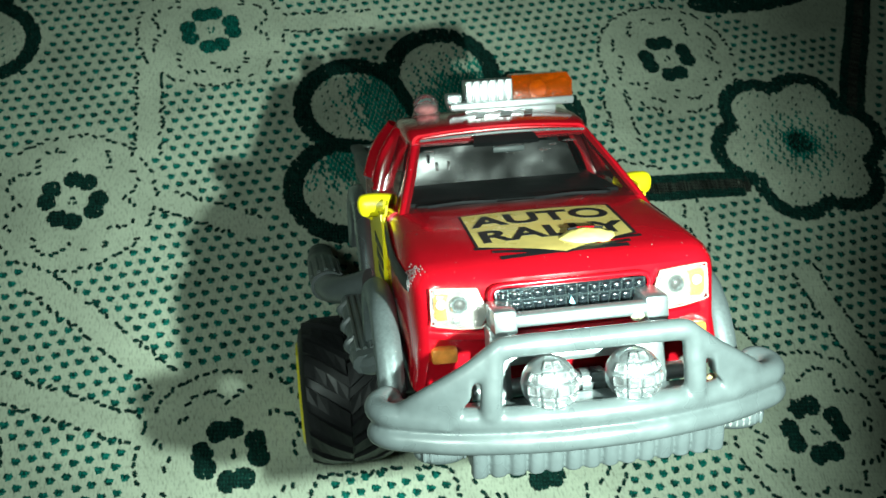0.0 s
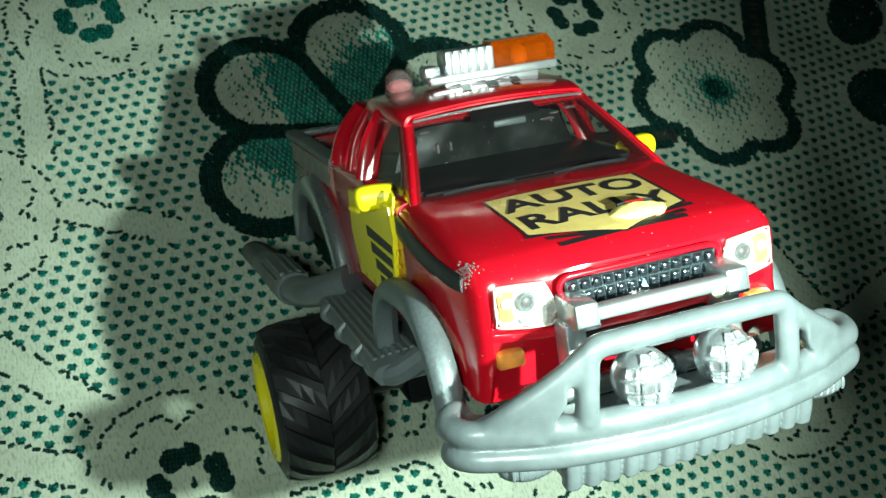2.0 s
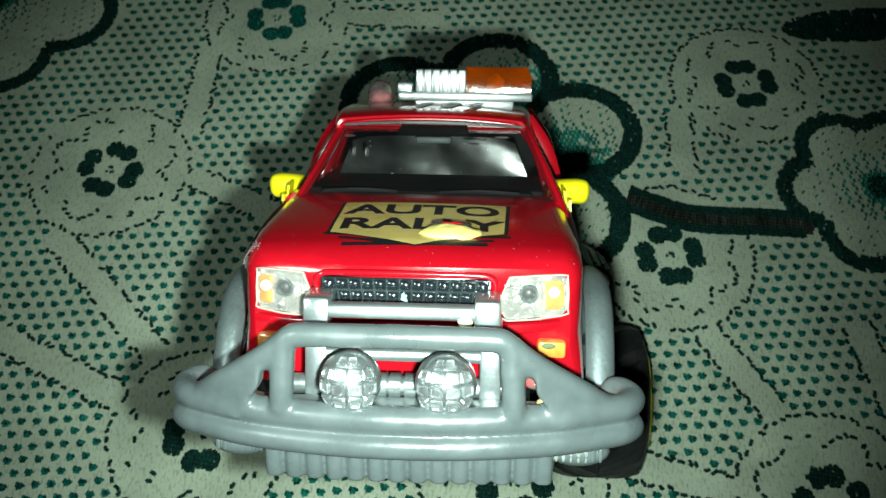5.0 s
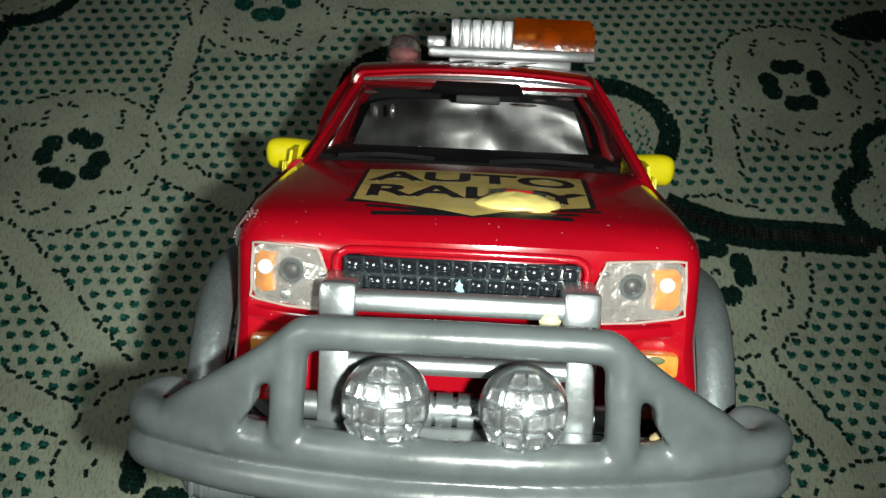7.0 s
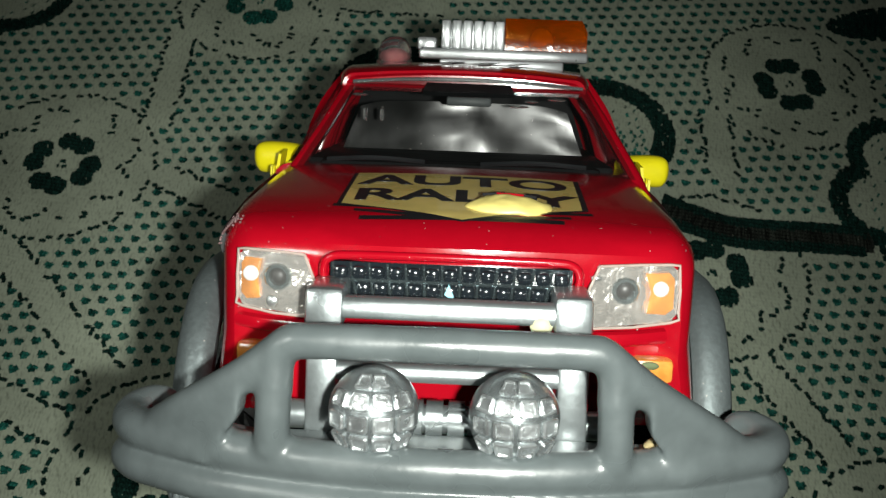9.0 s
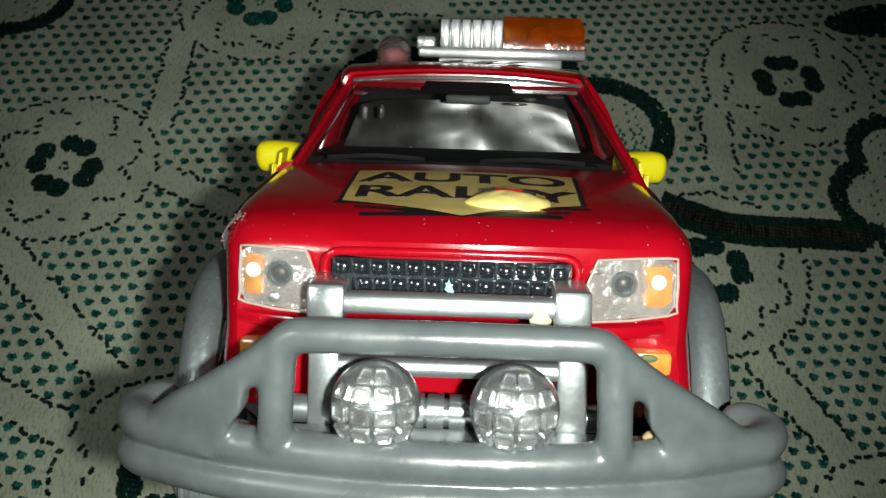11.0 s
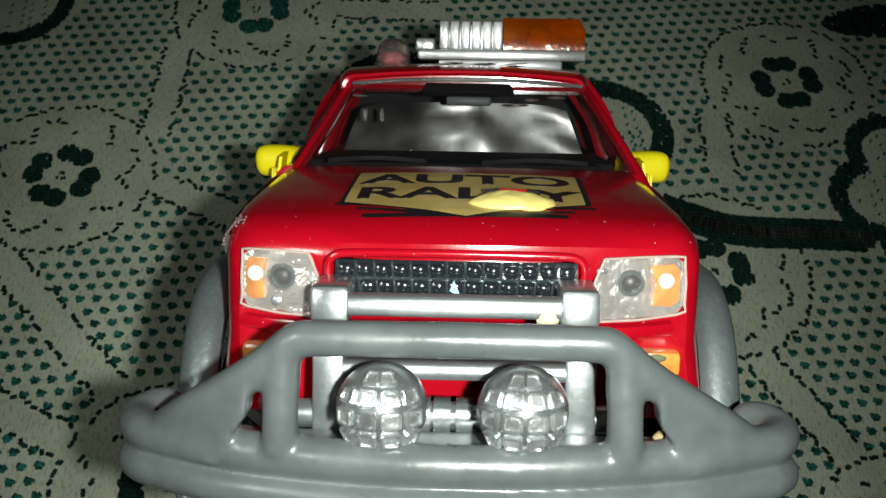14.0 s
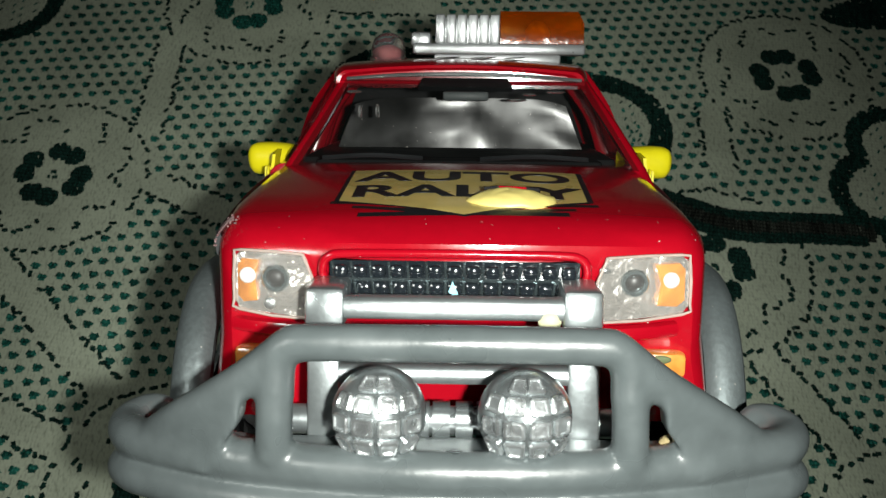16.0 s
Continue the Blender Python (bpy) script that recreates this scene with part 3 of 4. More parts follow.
# added dark sheet, so the red cab back doesn't show through the windscreen
part("dark_backing", slab([(-23, 86.4, 9.5), (23, 86.4, 9.5), (18.6, 84.6, 21), (-18.6, 84.6, 21)], (0, 0.6, 0)), CABIN, truck, "black panel added to keep the cab's inside dark")
part("head_lining", slab([(-18, 60, 20.2), (18, 60, 20.2), (18.6, 84, 20.4), (-18.6, 84, 20.4)], (0, 0, 0.3)), CABIN, truck, "black head lining")
part("sun_strip", slab([(-6.4, 53.2, 19.6), (8, 53.2, 19.6), (7.4, 55.6, 21.0), (-5.8, 55.6, 21.0)], (0, -0.5, 0.6)), CABIN, truck, "dark strip behind windscreen top")
part("inner_mirror", block(-2.6, 4.4, 51.2, 52.4, 18.2, 19.6, 0.4), DGREY, truck, "grey inner mirror")
for s in (-1, 1):
    part("bed_decal", slab([(s * 27.05, 98, 2.4), (s * 27.05, 144, 2.4), (s * 27.05, 144, 7.6), (s * 27.05, 98, 7.6)], (s * 0.12, 0, 0)), DECAL, truck, "faded pale side decal")
for x0, x1 in ((-19, -5), (3, 18)):
    part("wiper", tube([(x0, 37.4, 10.4), ((x0 + x1) / 2, 36.6, 10.9), (x1, 37.2, 10.5)], 0.35, 0.35, 6), CABIN, truck, "thin black wiper")

# hood sticker
def on_hood(x, y):
    t = (y - 3.2) / 34.8
    tops = ((3.2, 5.0, .8), (8, 6.0, 1.0), (18, 7.0, 1.2), (29, 8.1, 1.1), (38, 8.9, .8))
    for (y0, z0, c0), (y1, z1, c1) in zip(tops, tops[1:]):
        if y <= y1:
            break
    k = (y - y0) / (y1 - y0)
    return z0 + (z1 - z0) * k + (c0 + (c1 - c0) * k) * (1 - (x / 27) ** 2)
def decal(poly, lift, nx=14, ny=14):
    """A sheet that lies on the hood inside a polygon of (x, y)."""
    bm = bmesh.new()
    vs = [bm.verts.new((x, y, 0)) for x, y in poly]
    bm.faces.new(vs)
    ys = [p[1] for p in poly]
    xs = [p[0] for p in poly]
    for k in range(1, ny):
        bmesh.ops.bisect_plane(bm, geom=bm.verts[:] + bm.edges[:] + bm.faces[:], plane_co=(0, min(ys) + (max(ys) - min(ys)) * k / ny, 0), plane_no=(0, 1, 0))
    for k in range(1, nx):
        bmesh.ops.bisect_plane(bm, geom=bm.verts[:] + bm.edges[:] + bm.faces[:], plane_co=(min(xs) + (max(xs) - min(xs)) * k / nx, 0, 0), plane_no=(1, 0, 0))
    for v in bm.verts:
        v.co.z = on_hood(v.co.x, v.co.y) + lift
    return bm
sticker = part("hood_sticker", decal([(-13.6, 12), (0.9, 6.2), (15.2, 13), (15.6, 31), (-13.6, 31)], 0.12), STICKER, truck, "yellow paper sticker with black lettering, blistered")

for k, edge in enumerate(([(15.2, 13), (15.9, 12.7), (16.3, 31), (15.6, 31)], [(0.9, 6.2), (0.9, 5.6), (15.9, 12.5), (15.2, 13)], [(0.9, 6.2), (-13.6, 12), (-14.1, 11.7), (0.9, 5.6)], [(-13.6, 12), (-13.6, 31), (-14.1, 31), (-14.1, 11.8)])):
    part("sticker_edge", decal(edge, 0.13, 4, 4), INK, sticker, "black printed edge")
def letters(text, x, y, size, stretch, lift):
    cu = bpy.data.curves.new("lettering", "FONT")
    cu.body, cu.size, cu.extrude, cu.offset = text, size, 0.01, 0.22
    cu.align_x = "CENTER"
    tmp = new("lettering", cu)
    me = bpy.data.meshes.new_from_object(tmp.evaluated_get(bpy.context.evaluated_depsgraph_get()))
    bpy.data.objects.remove(tmp)
    bm = bmesh.new()
    bm.from_mesh(me)
    for v in bm.verts:
        v.co = Vector((x + v.co.x * stretch, y + v.co.y, v.co.z))
        v.co.z = on_hood(v.co.x, v.co.y) + lift + (0.05 if v.co.z > 0 else 0)
    part("lettering", bm, INK, sticker, "black printed letters", smooth=False)
letters("AUTO", 1.0, 22.6, 8.6, 1.12, 0.2)
letters("RALLY", 1.0, 13.6, 8.6, 1.12, 0.2)
def blister_mesh():
    bm = ball((6.2, 12.2, on_hood(6, 12) - 0.2), 1.0, 36, 18, (5.2, 3.4, 1.7))
    for v in bm.verts:   # crumpled paper, not a smooth dome
        v.co += Vector((0.5, 0.5, 0.35)) * noise.noise(v.co * 0.45) + Vector((0, 0, 0.16)) * noise.noise(v.co * 1.3)
    return bm
part("blister", blister_mesh(), BUBBLE, sticker, "raised cream blister in sticker")
for k in range(4):
    part("tear", tube([(3.2 + 1.6 * k, 13.6 + 0.3 * (k % 2), on_hood(5, 13) + 1.35 - 0.12 * abs(k - 1.5)), (4.9 + 1.6 * k, 13.7 - 0.3 * (k % 2), on_hood(5, 13) + 1.35 - 0.12 * abs(k - 0.5))], 0.35, 0.3, 6), RED if k in (1, 2) else INK, sticker, "torn paper edge")
part("hood_stripe", decal([(-10.8, 5.6), (12.6, 6.5), (12.6, 7.7), (-10.8, 6.8)], 0.1, 10, 2), INK, truck, "black printed stripe")
for s in (-1, 1):
    for y0, reach in ((8.2, 12.6), (10.6, 15.4)):
        xa, xb = (0.9 + s * 2.5, 0.9 + s * reach)
        part("hood_stripe", decal([(xa, y0 - 2.0), (xb, y0 + 0.3), (xb, y0 + 1.5), (xa, y0 - 0.8)], 0.07, 6, 3), INK, truck, "black printed stripe")

# grille, two rows of glossy studs in a red lip
def grille_plate():
    return slab([(-13.2, 0.6, 2.4), (13.2, 0.6, 2.4), (13.2, 0.6, 0.4), (11.6, 0.6, -2.2), (-11.6, 0.6, -2.2), (-13.2, 0.6, 0.4)], (0, 1.2, 0))
grille = part("grille", grille_plate(), GRILLE, truck, "glossy black grille of small studs")
for row, (z, count, half) in enumerate(((1.3, 13, 12.0), (-0.5, 13, 11.4))):
    for k in range(count):
        x = -half + 2 * half * k / (count - 1)
        part("stud", block(x - 0.76, x + 0.76, -0.25, 0.9, z - 0.74, z + 0.74, 0.45), GRILLE, grille)
for k in range(14):
    x = -13 + 2 * k
    part("grille_bar", tube([(x, 0.55, 2.3), (x * 0.93, 0.55, -2.1)], 0.17, 0.17, 6, up=(1, 0, 0)), SPARK, grille)
part("grille_bar", tube([(-12.8, 0.5, 0.4), (12.8, 0.5, 0.4)], 0.2, 0.2, 6), SPARK, grille)
lip_line = [(-12.9, 1.0, -1.6), (-13.9, 0.9, 0.6), (-13.9, 0.8, 2.0), (-13.2, 0.7, 2.8), (-11.6, 0.6, 3.1), (-6, 0.4, 3.2), (0, 0.3, 3.25), (6, 0.4, 3.2), (11.6, 0.6, 3.1), (13.2, 0.7, 2.8), (13.9, 0.8, 2.0), (13.9, 0.9, 0.6), (12.9, 1.0, -1.6)]
part("grille_lip", tube(lip_line, 0.5, 0.5, 10), RED, truck)
part("emblem", slab([(-0.2, -0.4, 0.45), (0.5, -0.4, -1.15), (-0.1, -0.4, -1.05), (-0.65, -0.4, -0.7)], (0, 0.9, 0)), BLUE, truck, "chipped blue and white triangular emblem")

# headlights
def headlight(s):
    def sx(x):
        return s * (x if x < 20 else 20 + (x - 20) * (1.08 if s > 0 else 0.78))
    outline = [(sx(16.2), 2.8), (sx(23.9), 3.0), (sx(24.9), 2.2), (sx(25.0), -2.4), (sx(24.2), -3.5), (sx(15.8), -4.1), (sx(14.5), -1.8)]
    def at(x, z, out):
        return Vector((x, 0.35 + 3.2 * (x / 25) ** 2 - out + max(0, z) * 0.1, z))
    lamp_body = part("headlight", loft([[at(x, z, -2.5) for x, z in outline], [at(x, z, 0.3) for x, z in outline]]), PEARL, truck, "clear headlight with orange corner, clouded")
    corner = [(sx(21.3), 2.0), (sx(23.8), 2.1), (sx(24.4), 1.4), (sx(24.4), -1.9), (sx(23.6), -2.6), (sx(21.6), -2.4), (sx(21.9), 0)]
    part("corner_lamp", loft([[at(x, z, 0.1) for x, z in corner], [at(x, z, 0.55) for x, z in corner], [at(sx(22.9) + (x - sx(22.9)) * 0.8, z * 0.8, 0.75) for x, z in corner]]), ORANGE, lamp_body, "orange indicator")
    part("lamp_dome", ball(at(sx(22.9), 0.35, 0.8), 0.9, 14, 8, (1, 0.5, 1)), PORCELAIN, lamp_body, "small bright dome")
    part("bezel", tube([at(x, z, 0.5) for x, z in outline + outline[:1]], 0.17, 0.22, 8, up=(0, 1, 0), steps=2), EDGE, lamp_body, "clouded plastic edge")
    part("bulb", ball(at(sx(19.2), 0.1, 0.2), 1.0, 12, 8, (1, 0.5, 1)), INK, lamp_body, "dark round bulb")
    part("bulb_ring", tube([at(sx(19.2), 0.1, 0.45) + Vector((1.25 * math.cos(a), 0, 1.25 * math.sin(a))) for a in [k * math.pi / 6 for k in range(13)]], 0.3, 0.25, 6, up=(0, 1, 0), steps=1), SPARK, lamp_body)
    for k in range(3):   # chrome beads added as glints in the reflector
        x, z = sx(15.8 + 5.2 * rng.random()), -3.0 + 5.2 * rng.random()
        if abs(x - sx(19.2)) > 1.7 or abs(z - 0.1) > 1.7:
            part("reflector_glint", ball(at(x, z, 0.35), 0.5, 7, 5, (0.5 + rng.random(), 0.5, 0.5 + rng.random())), CHROME, lamp_body)
    lens = part("lens", loft([[at(x, z, 0.32) for x, z in outline], [at(x * 0.99, z * 0.92, 1.0) for x, z in outline], [at(s * 20 + (x - s * 20) * 0.6, z * 0.55, 1.35) for x, z in outline]]), LENS, lamp_body, "clear plastic lens")
    lens.visible_shadow = False
headlight(-1)
headlight(1)
for s in (-1, 1):
    signal = part("turn_signal", block(s * 22.5 - 2.3 + 0.6, s * 22.5 + 2.3 + 0.6, 3.0, 6, -10.7, -7.9, 0.6), ORANGE, truck, "small orange turn signal")
    if s > 0:
        part("paint_smudge", ball((s * 22.0 + 0.6, 3.0, -8.6), 0.7, 12, 6, (1.6, 0.35, 0.7)), SMUDGE, signal, "dull green paint smudge")
    part("fog_lens", ball((s * 20.5, 0.9, -14), 1.5, 10, 6, (1, 0.5, 0.8)), LENS, truck)
# crease under the headlights and the air slot
part("nose_crease", tube([(-24.2, 4.4, -5.4), (-20, 2.7, -5.5), (-12, 1.2, -5.6), (0, 0.5, -5.6), (12, 1.2, -5.6), (20, 2.7, -5.5), (24.2, 4.4, -5.4)], 0.7, 0.9, 8), RED, truck)
part("air_slot", slab([(-11, 0.4, -6.7), (11, 0.4, -6.7), (10, 0.4, -9.2), (-10, 0.4, -9.2)], (0, 1.0, 0)), CABIN, truck)

# silver cross bar with its two clamps and hanging plates, their faces leaning back
def leaned(bm, z, slope=0.15):
    for v in bm.verts:
        v.co.y += slope * (v.co.z - z)
    return bm
part("cross_bar", leaned(tube([(-13, -4.8, -1.35), (13, -4.8, -1.35)], 1.15, 1.15, 16, power=0.55), -1.35), SILVER, truck, "silver cross bar")
for s in (-1, 1):
    part("bar_clamp", leaned(block(s * 12.9 - 2.0, s * 12.9 + 2.0, -6.3, 1.2, -3.5, 0.7, 0.6), -1.4), SILVER, truck, "silver clamp")
    part("mount_plate", leaned(block(s * 13.5 - 1.7, s * 13.5 + 1.7, -3.4, 1.2, -16.5, -3.4, 0.4), -10, 0.1), SILVER, truck, "silver mounting plate")
part("lower_bar", tube([(-18.5, -2.0, -14.2), (18.5, -2.0, -14.2)], 1.6, 1.6, 12), SILVER, truck)
for x in (-3.4, -1.2, 1.2, 3.4):
    part("bar_sleeve", tube([(x - 0.9, -2.0, -14.2), (x + 0.9, -2.0, -14.2)], 2.0, 2.0, 12, power=0.7), SILVER, truck)
part("middle_bar", leaned(tube([(-12, -2.2, -9.0), (12, -2.2, -9.0)], 1.0, 1.0, 14, power=0.6), -9.0), SILVER, truck)
part("glue_blob", ball((9.6, -5.4, -2.4), 1.25, 10, 8, (1, 0.8, 0.9)), CREAMY, truck, "dried glue blob")

crumb = ball((22.0, -8.0, -14.0), 1.1, 14, 9, (1.4, 0.8, 0.8))
for v in crumb.verts:
    v.co += Vector((0.5, 0.4, 0.5)) * noise.noise(v.co * 1.1)
part("dirt_crumb", crumb, CRUMB, truck, "dried dirt wedged in bumper")
# bull bar and bumper in grey plastic
def front_line(z, push, ends=36):
    return [(-ends, -2.0 + push, z), (-31, -6.5 + push, z), (-22, -10.5 + push, z), (-10, -13 + push, z), (0, -13.6 + push, z), (10, -13 + push, z), (22, -10.5 + push, z), (31, -6.5 + push, z), (ends, -2.0 + push, z)]
def curled(z, push, hook):
    """The upper bar ends in upright scrolls, the lower one just turns back."""
    line = front_line(z, push)
    if hook:
        left = [(-31.2, 2.0, z - 0.1), (-32.2, 2.0, z + 1.0), (-33.6, 1.3, z + 1.0), (-34.8, -0.2, z + 0.4), (-34.9, -1.8, z + 0.1), (-33.6, -4.2, z)]
    else:
        left = [(-30.5, 1.4, z + 0.4), (-33.5, 0.4, z + 0.3), (-35.0, -1.6, z), (-33.9, -4.2, z)]
    return [(x + 0.4, y, h) for x, y, h in left + line[1:-1] + [(-x, y, h) for x, y, h in left[::-1]]]
def bumper_mesh():
    thin = lambda t: 0.52 + 0.48 * min(1, min(t, 1 - t) / 0.16)
    bm = tube(curled(-15.6, 0.6, True), 2.2, 2.15, 16, taper=thin)
    tube(curled(-19.4, 0.2, False), 2.2, 2.1, 16, bm=bm, taper=thin)
    rings = []
    for x, y, z in spline(front_line(-17, 0, 34.5), 4):
        rear = max(y + 7, -3.5)
        rings.append([Vector((x * 0.97, y, -19)), Vector((x * 0.97, y, -15.2)), Vector((x * 0.93, rear, -15.3)), Vector((x * 0.93, rear, -19))])
    loft(rings, bm=bm)
    for s in (-1, 1):
        # web between the brace and the bumper, with a small three-cornered hole beside the upright
        loft([[Vector((s * x, y + d, z)) for x, y, z in ((20.0, -11.3, -8.2), (32.0, -5.4, -14.6), (33.4, -4.8, -17), (24.0, -9.7, -17), (23.0, -9.9, -14.9), (20.2, -11.1, -11.2))] for d in (-1.9, 2.2)], bm=bm)
        loft([[Vector((s * x, y, z)) for x, y in ((24, -8), (33.5, -4), (34.0, -0.8), (31, 1), (22, -3))] for z in (-15.2, -18.5)], bm=bm)
    return bm
def bull_bar_mesh(bm):
    tube([(-16.7, -12.3, -8.5), (-16.5, -12.4, -5.0), (-15.4, -12.6, -3.5), (-13, -12.8, -3.1), (0, -13, -3.0), (13, -12.8, -3.1), (15.4, -12.6, -3.5), (16.5, -12.4, -5.0), (16.7, -12.3, -8.5)], 1.85, 1.85, 14, bm=bm)
    for s in (-1, 1):
        tube([(s * 16.6, -12.3, -5.2), (s * 16.9, -12.2, -10), (s * 17.1, -11.9, -14.9)], 1.85, 1.85, 14, up=(0, 1, 0), bm=bm)
        tube([(s * 15.6, -12.5, -3.7), (s * 20, -11.3, -7.3), (s * 26, -8.8, -11.4), (s * 30.0, -6.3, -14.2), (s * 33.2, -3.0, -16.2)], 1.8, 1.9, 14, bm=bm, taper=lambda t: 1 - 0.25 * max(0, t - 0.6) / 0.4)
    return bm
moulded(part("bumper", bull_bar_mesh(bumper_mesh()), GREY, truck, "grey plastic bull bar and double bumper, one moulding"))
def skid_mesh():
    bm = bmesh.new()
    block(-20.5, 23.4, -9.4, -1, -24.8, -19, 0.8, 2, bm)
    for k in range(14):
        x = -18.9 + 40.7 * k / 13
        bow = 0.9 * (1 - ((x - 1.4) / 21) ** 2)
        tube([(x, -9.0 - bow, -19.5), (x, -8.9 - bow, -23.4), (x, -8.2 - bow, -26.3)], 1.42, 1.5, 12, up=(0, 1, 0), bm=bm, power=0.75)
    return bm
moulded(part("skid_plate", skid_mesh(), GREY, truck, "ribbed grey skid plate"), 0.3, 3)
for x, worn in ((-24.5, False), (27.0, True)):
    pad = part("skid_pad", ball((x, -5.6, -22.2), 1.0, 18, 10, (5.0, 3.2, 2.4)), GREY, truck, "rounded grey pad")
    for k in range(7):
        part("pad_rib", ball((x - 3.3 + k * 1.1, -8.4 + 0.12 * abs(k - 3), -22.0), 0.42, 8, 6, (1, 1, 3.2)), CHALKY if worn and k < 5 else GREY, pad)

# mesh-faced round lamps
def grid_lamp(s):
    c = Vector((s * 7.05, -10.2, -10.7))
    lamp_ball = part("round_lamp", ball(c, 4.6, 28, 18), SILVER, truck, "silver ball lamp with squared facets")
    def way(u, v):
        return Vector((math.sin(u) * math.cos(v), -math.cos(u) * math.cos(v), math.sin(v)))
    for i in range(4):
        for j in range(-2, 3):
            u, v = (i - 1.5) * 0.54, j * 0.46
            if u * u + v * v > 1.5:
                continue
            du, dv = 0.225, 0.185
            if abs(j) == 2:
                du *= 1.2
            rings = []
            for shrink, r in ((1.0, 4.45), (1.0, 4.86), (0.86, 5.02), (0.66, 5.0), (0.56, 4.8)):   # a raised frame round a dished face
                rings.append([c + way(u + a * du * shrink, v + b * dv * shrink) * r for a, b in ((-1, -0.8), (-0.8, -1), (0.8, -1), (1, -0.8), (1, 0.8), (0.8, 1), (-0.8, 1), (-1, 0.8))])
            part("facet", loft(rings), FACET, lamp_ball)
    part("lamp_stem", tube([c + Vector((0, 2, -2)), c + Vector((0, 4, -4.6))], 1.6, 1.6, 10), SILVER, lamp_ball)
grid_lamp(-1)
grid_lamp(1)

# wheel arches
def arch_mesh(s, pts, w0):
    bm = bmesh.new()
    tube([(s * w0, y, z) for y, z in pts], 2.5, 3.0, 12, up=(0, 0, 1), bm=bm, power=0.8, steps=5)
    return bm
FRONT = [(47.5, -20), (46.5, -14), (44, -8.6), (38.5, -5), (31, -3.6), (24, -3.4), (18, -4.9), (14, -7.9), (11, -12), (9, -16.5), (8, -21)]
def flare_mesh(s):
    """The front arch: a fat rolled lip that stands out from the body all round the wheel."""
    rings = []
    for c in spline([(0, y, z) for y, z in FRONT], 4):
        u = (c - Vector((0, 27.5, -26))).normalized()
        ring = [(28.9, 0.5), (29.6, 1.3), (30.6, 1.7), (32.1, 1.5), (33.3, 0.6), (33.8, -0.6), (33.5, -1.9), (32.4, -2.6), (30.4, -2.6), (29.0, -1.4)]
        rings.append([Vector((s * x + 0.3, c.y + u.y * r, c.z + u.z * r)) for x, r in ring])
    return loft(rings)
REAR = [(137, -18), (134, -8), (126, -2.2), (114, 0.2), (102, -2.4), (94, -8.2), (89, -17)]
for s in (-1, 1):
    part("front_arch", flare_mesh(s), ARCH, truck, "grey metallic wheel arch")
    part("rear_arch", arch_mesh(s, REAR, 28.6), SILVER, truck, "silver wheel arch")
    part("arch_liner", slab([(s * 28.3, 43, -16), (s * 28.3, 40, -8), (s * 28.3, 29, -7), (s * 28.3, 15, -12), (s * 28.3, 7, -16)], (s * 0.4, 0, 0)), CABIN, truck, "black wheel well")
    part("arch_liner", slab([(s * 27.4, 135, -14), (s * 27.4, 128, -5), (s * 27.4, 113, -2), (s * 27.4, 99, -6), (s * 27.4, 92, -14)], (s * 0.5, 0, 0)), CABIN, truck)

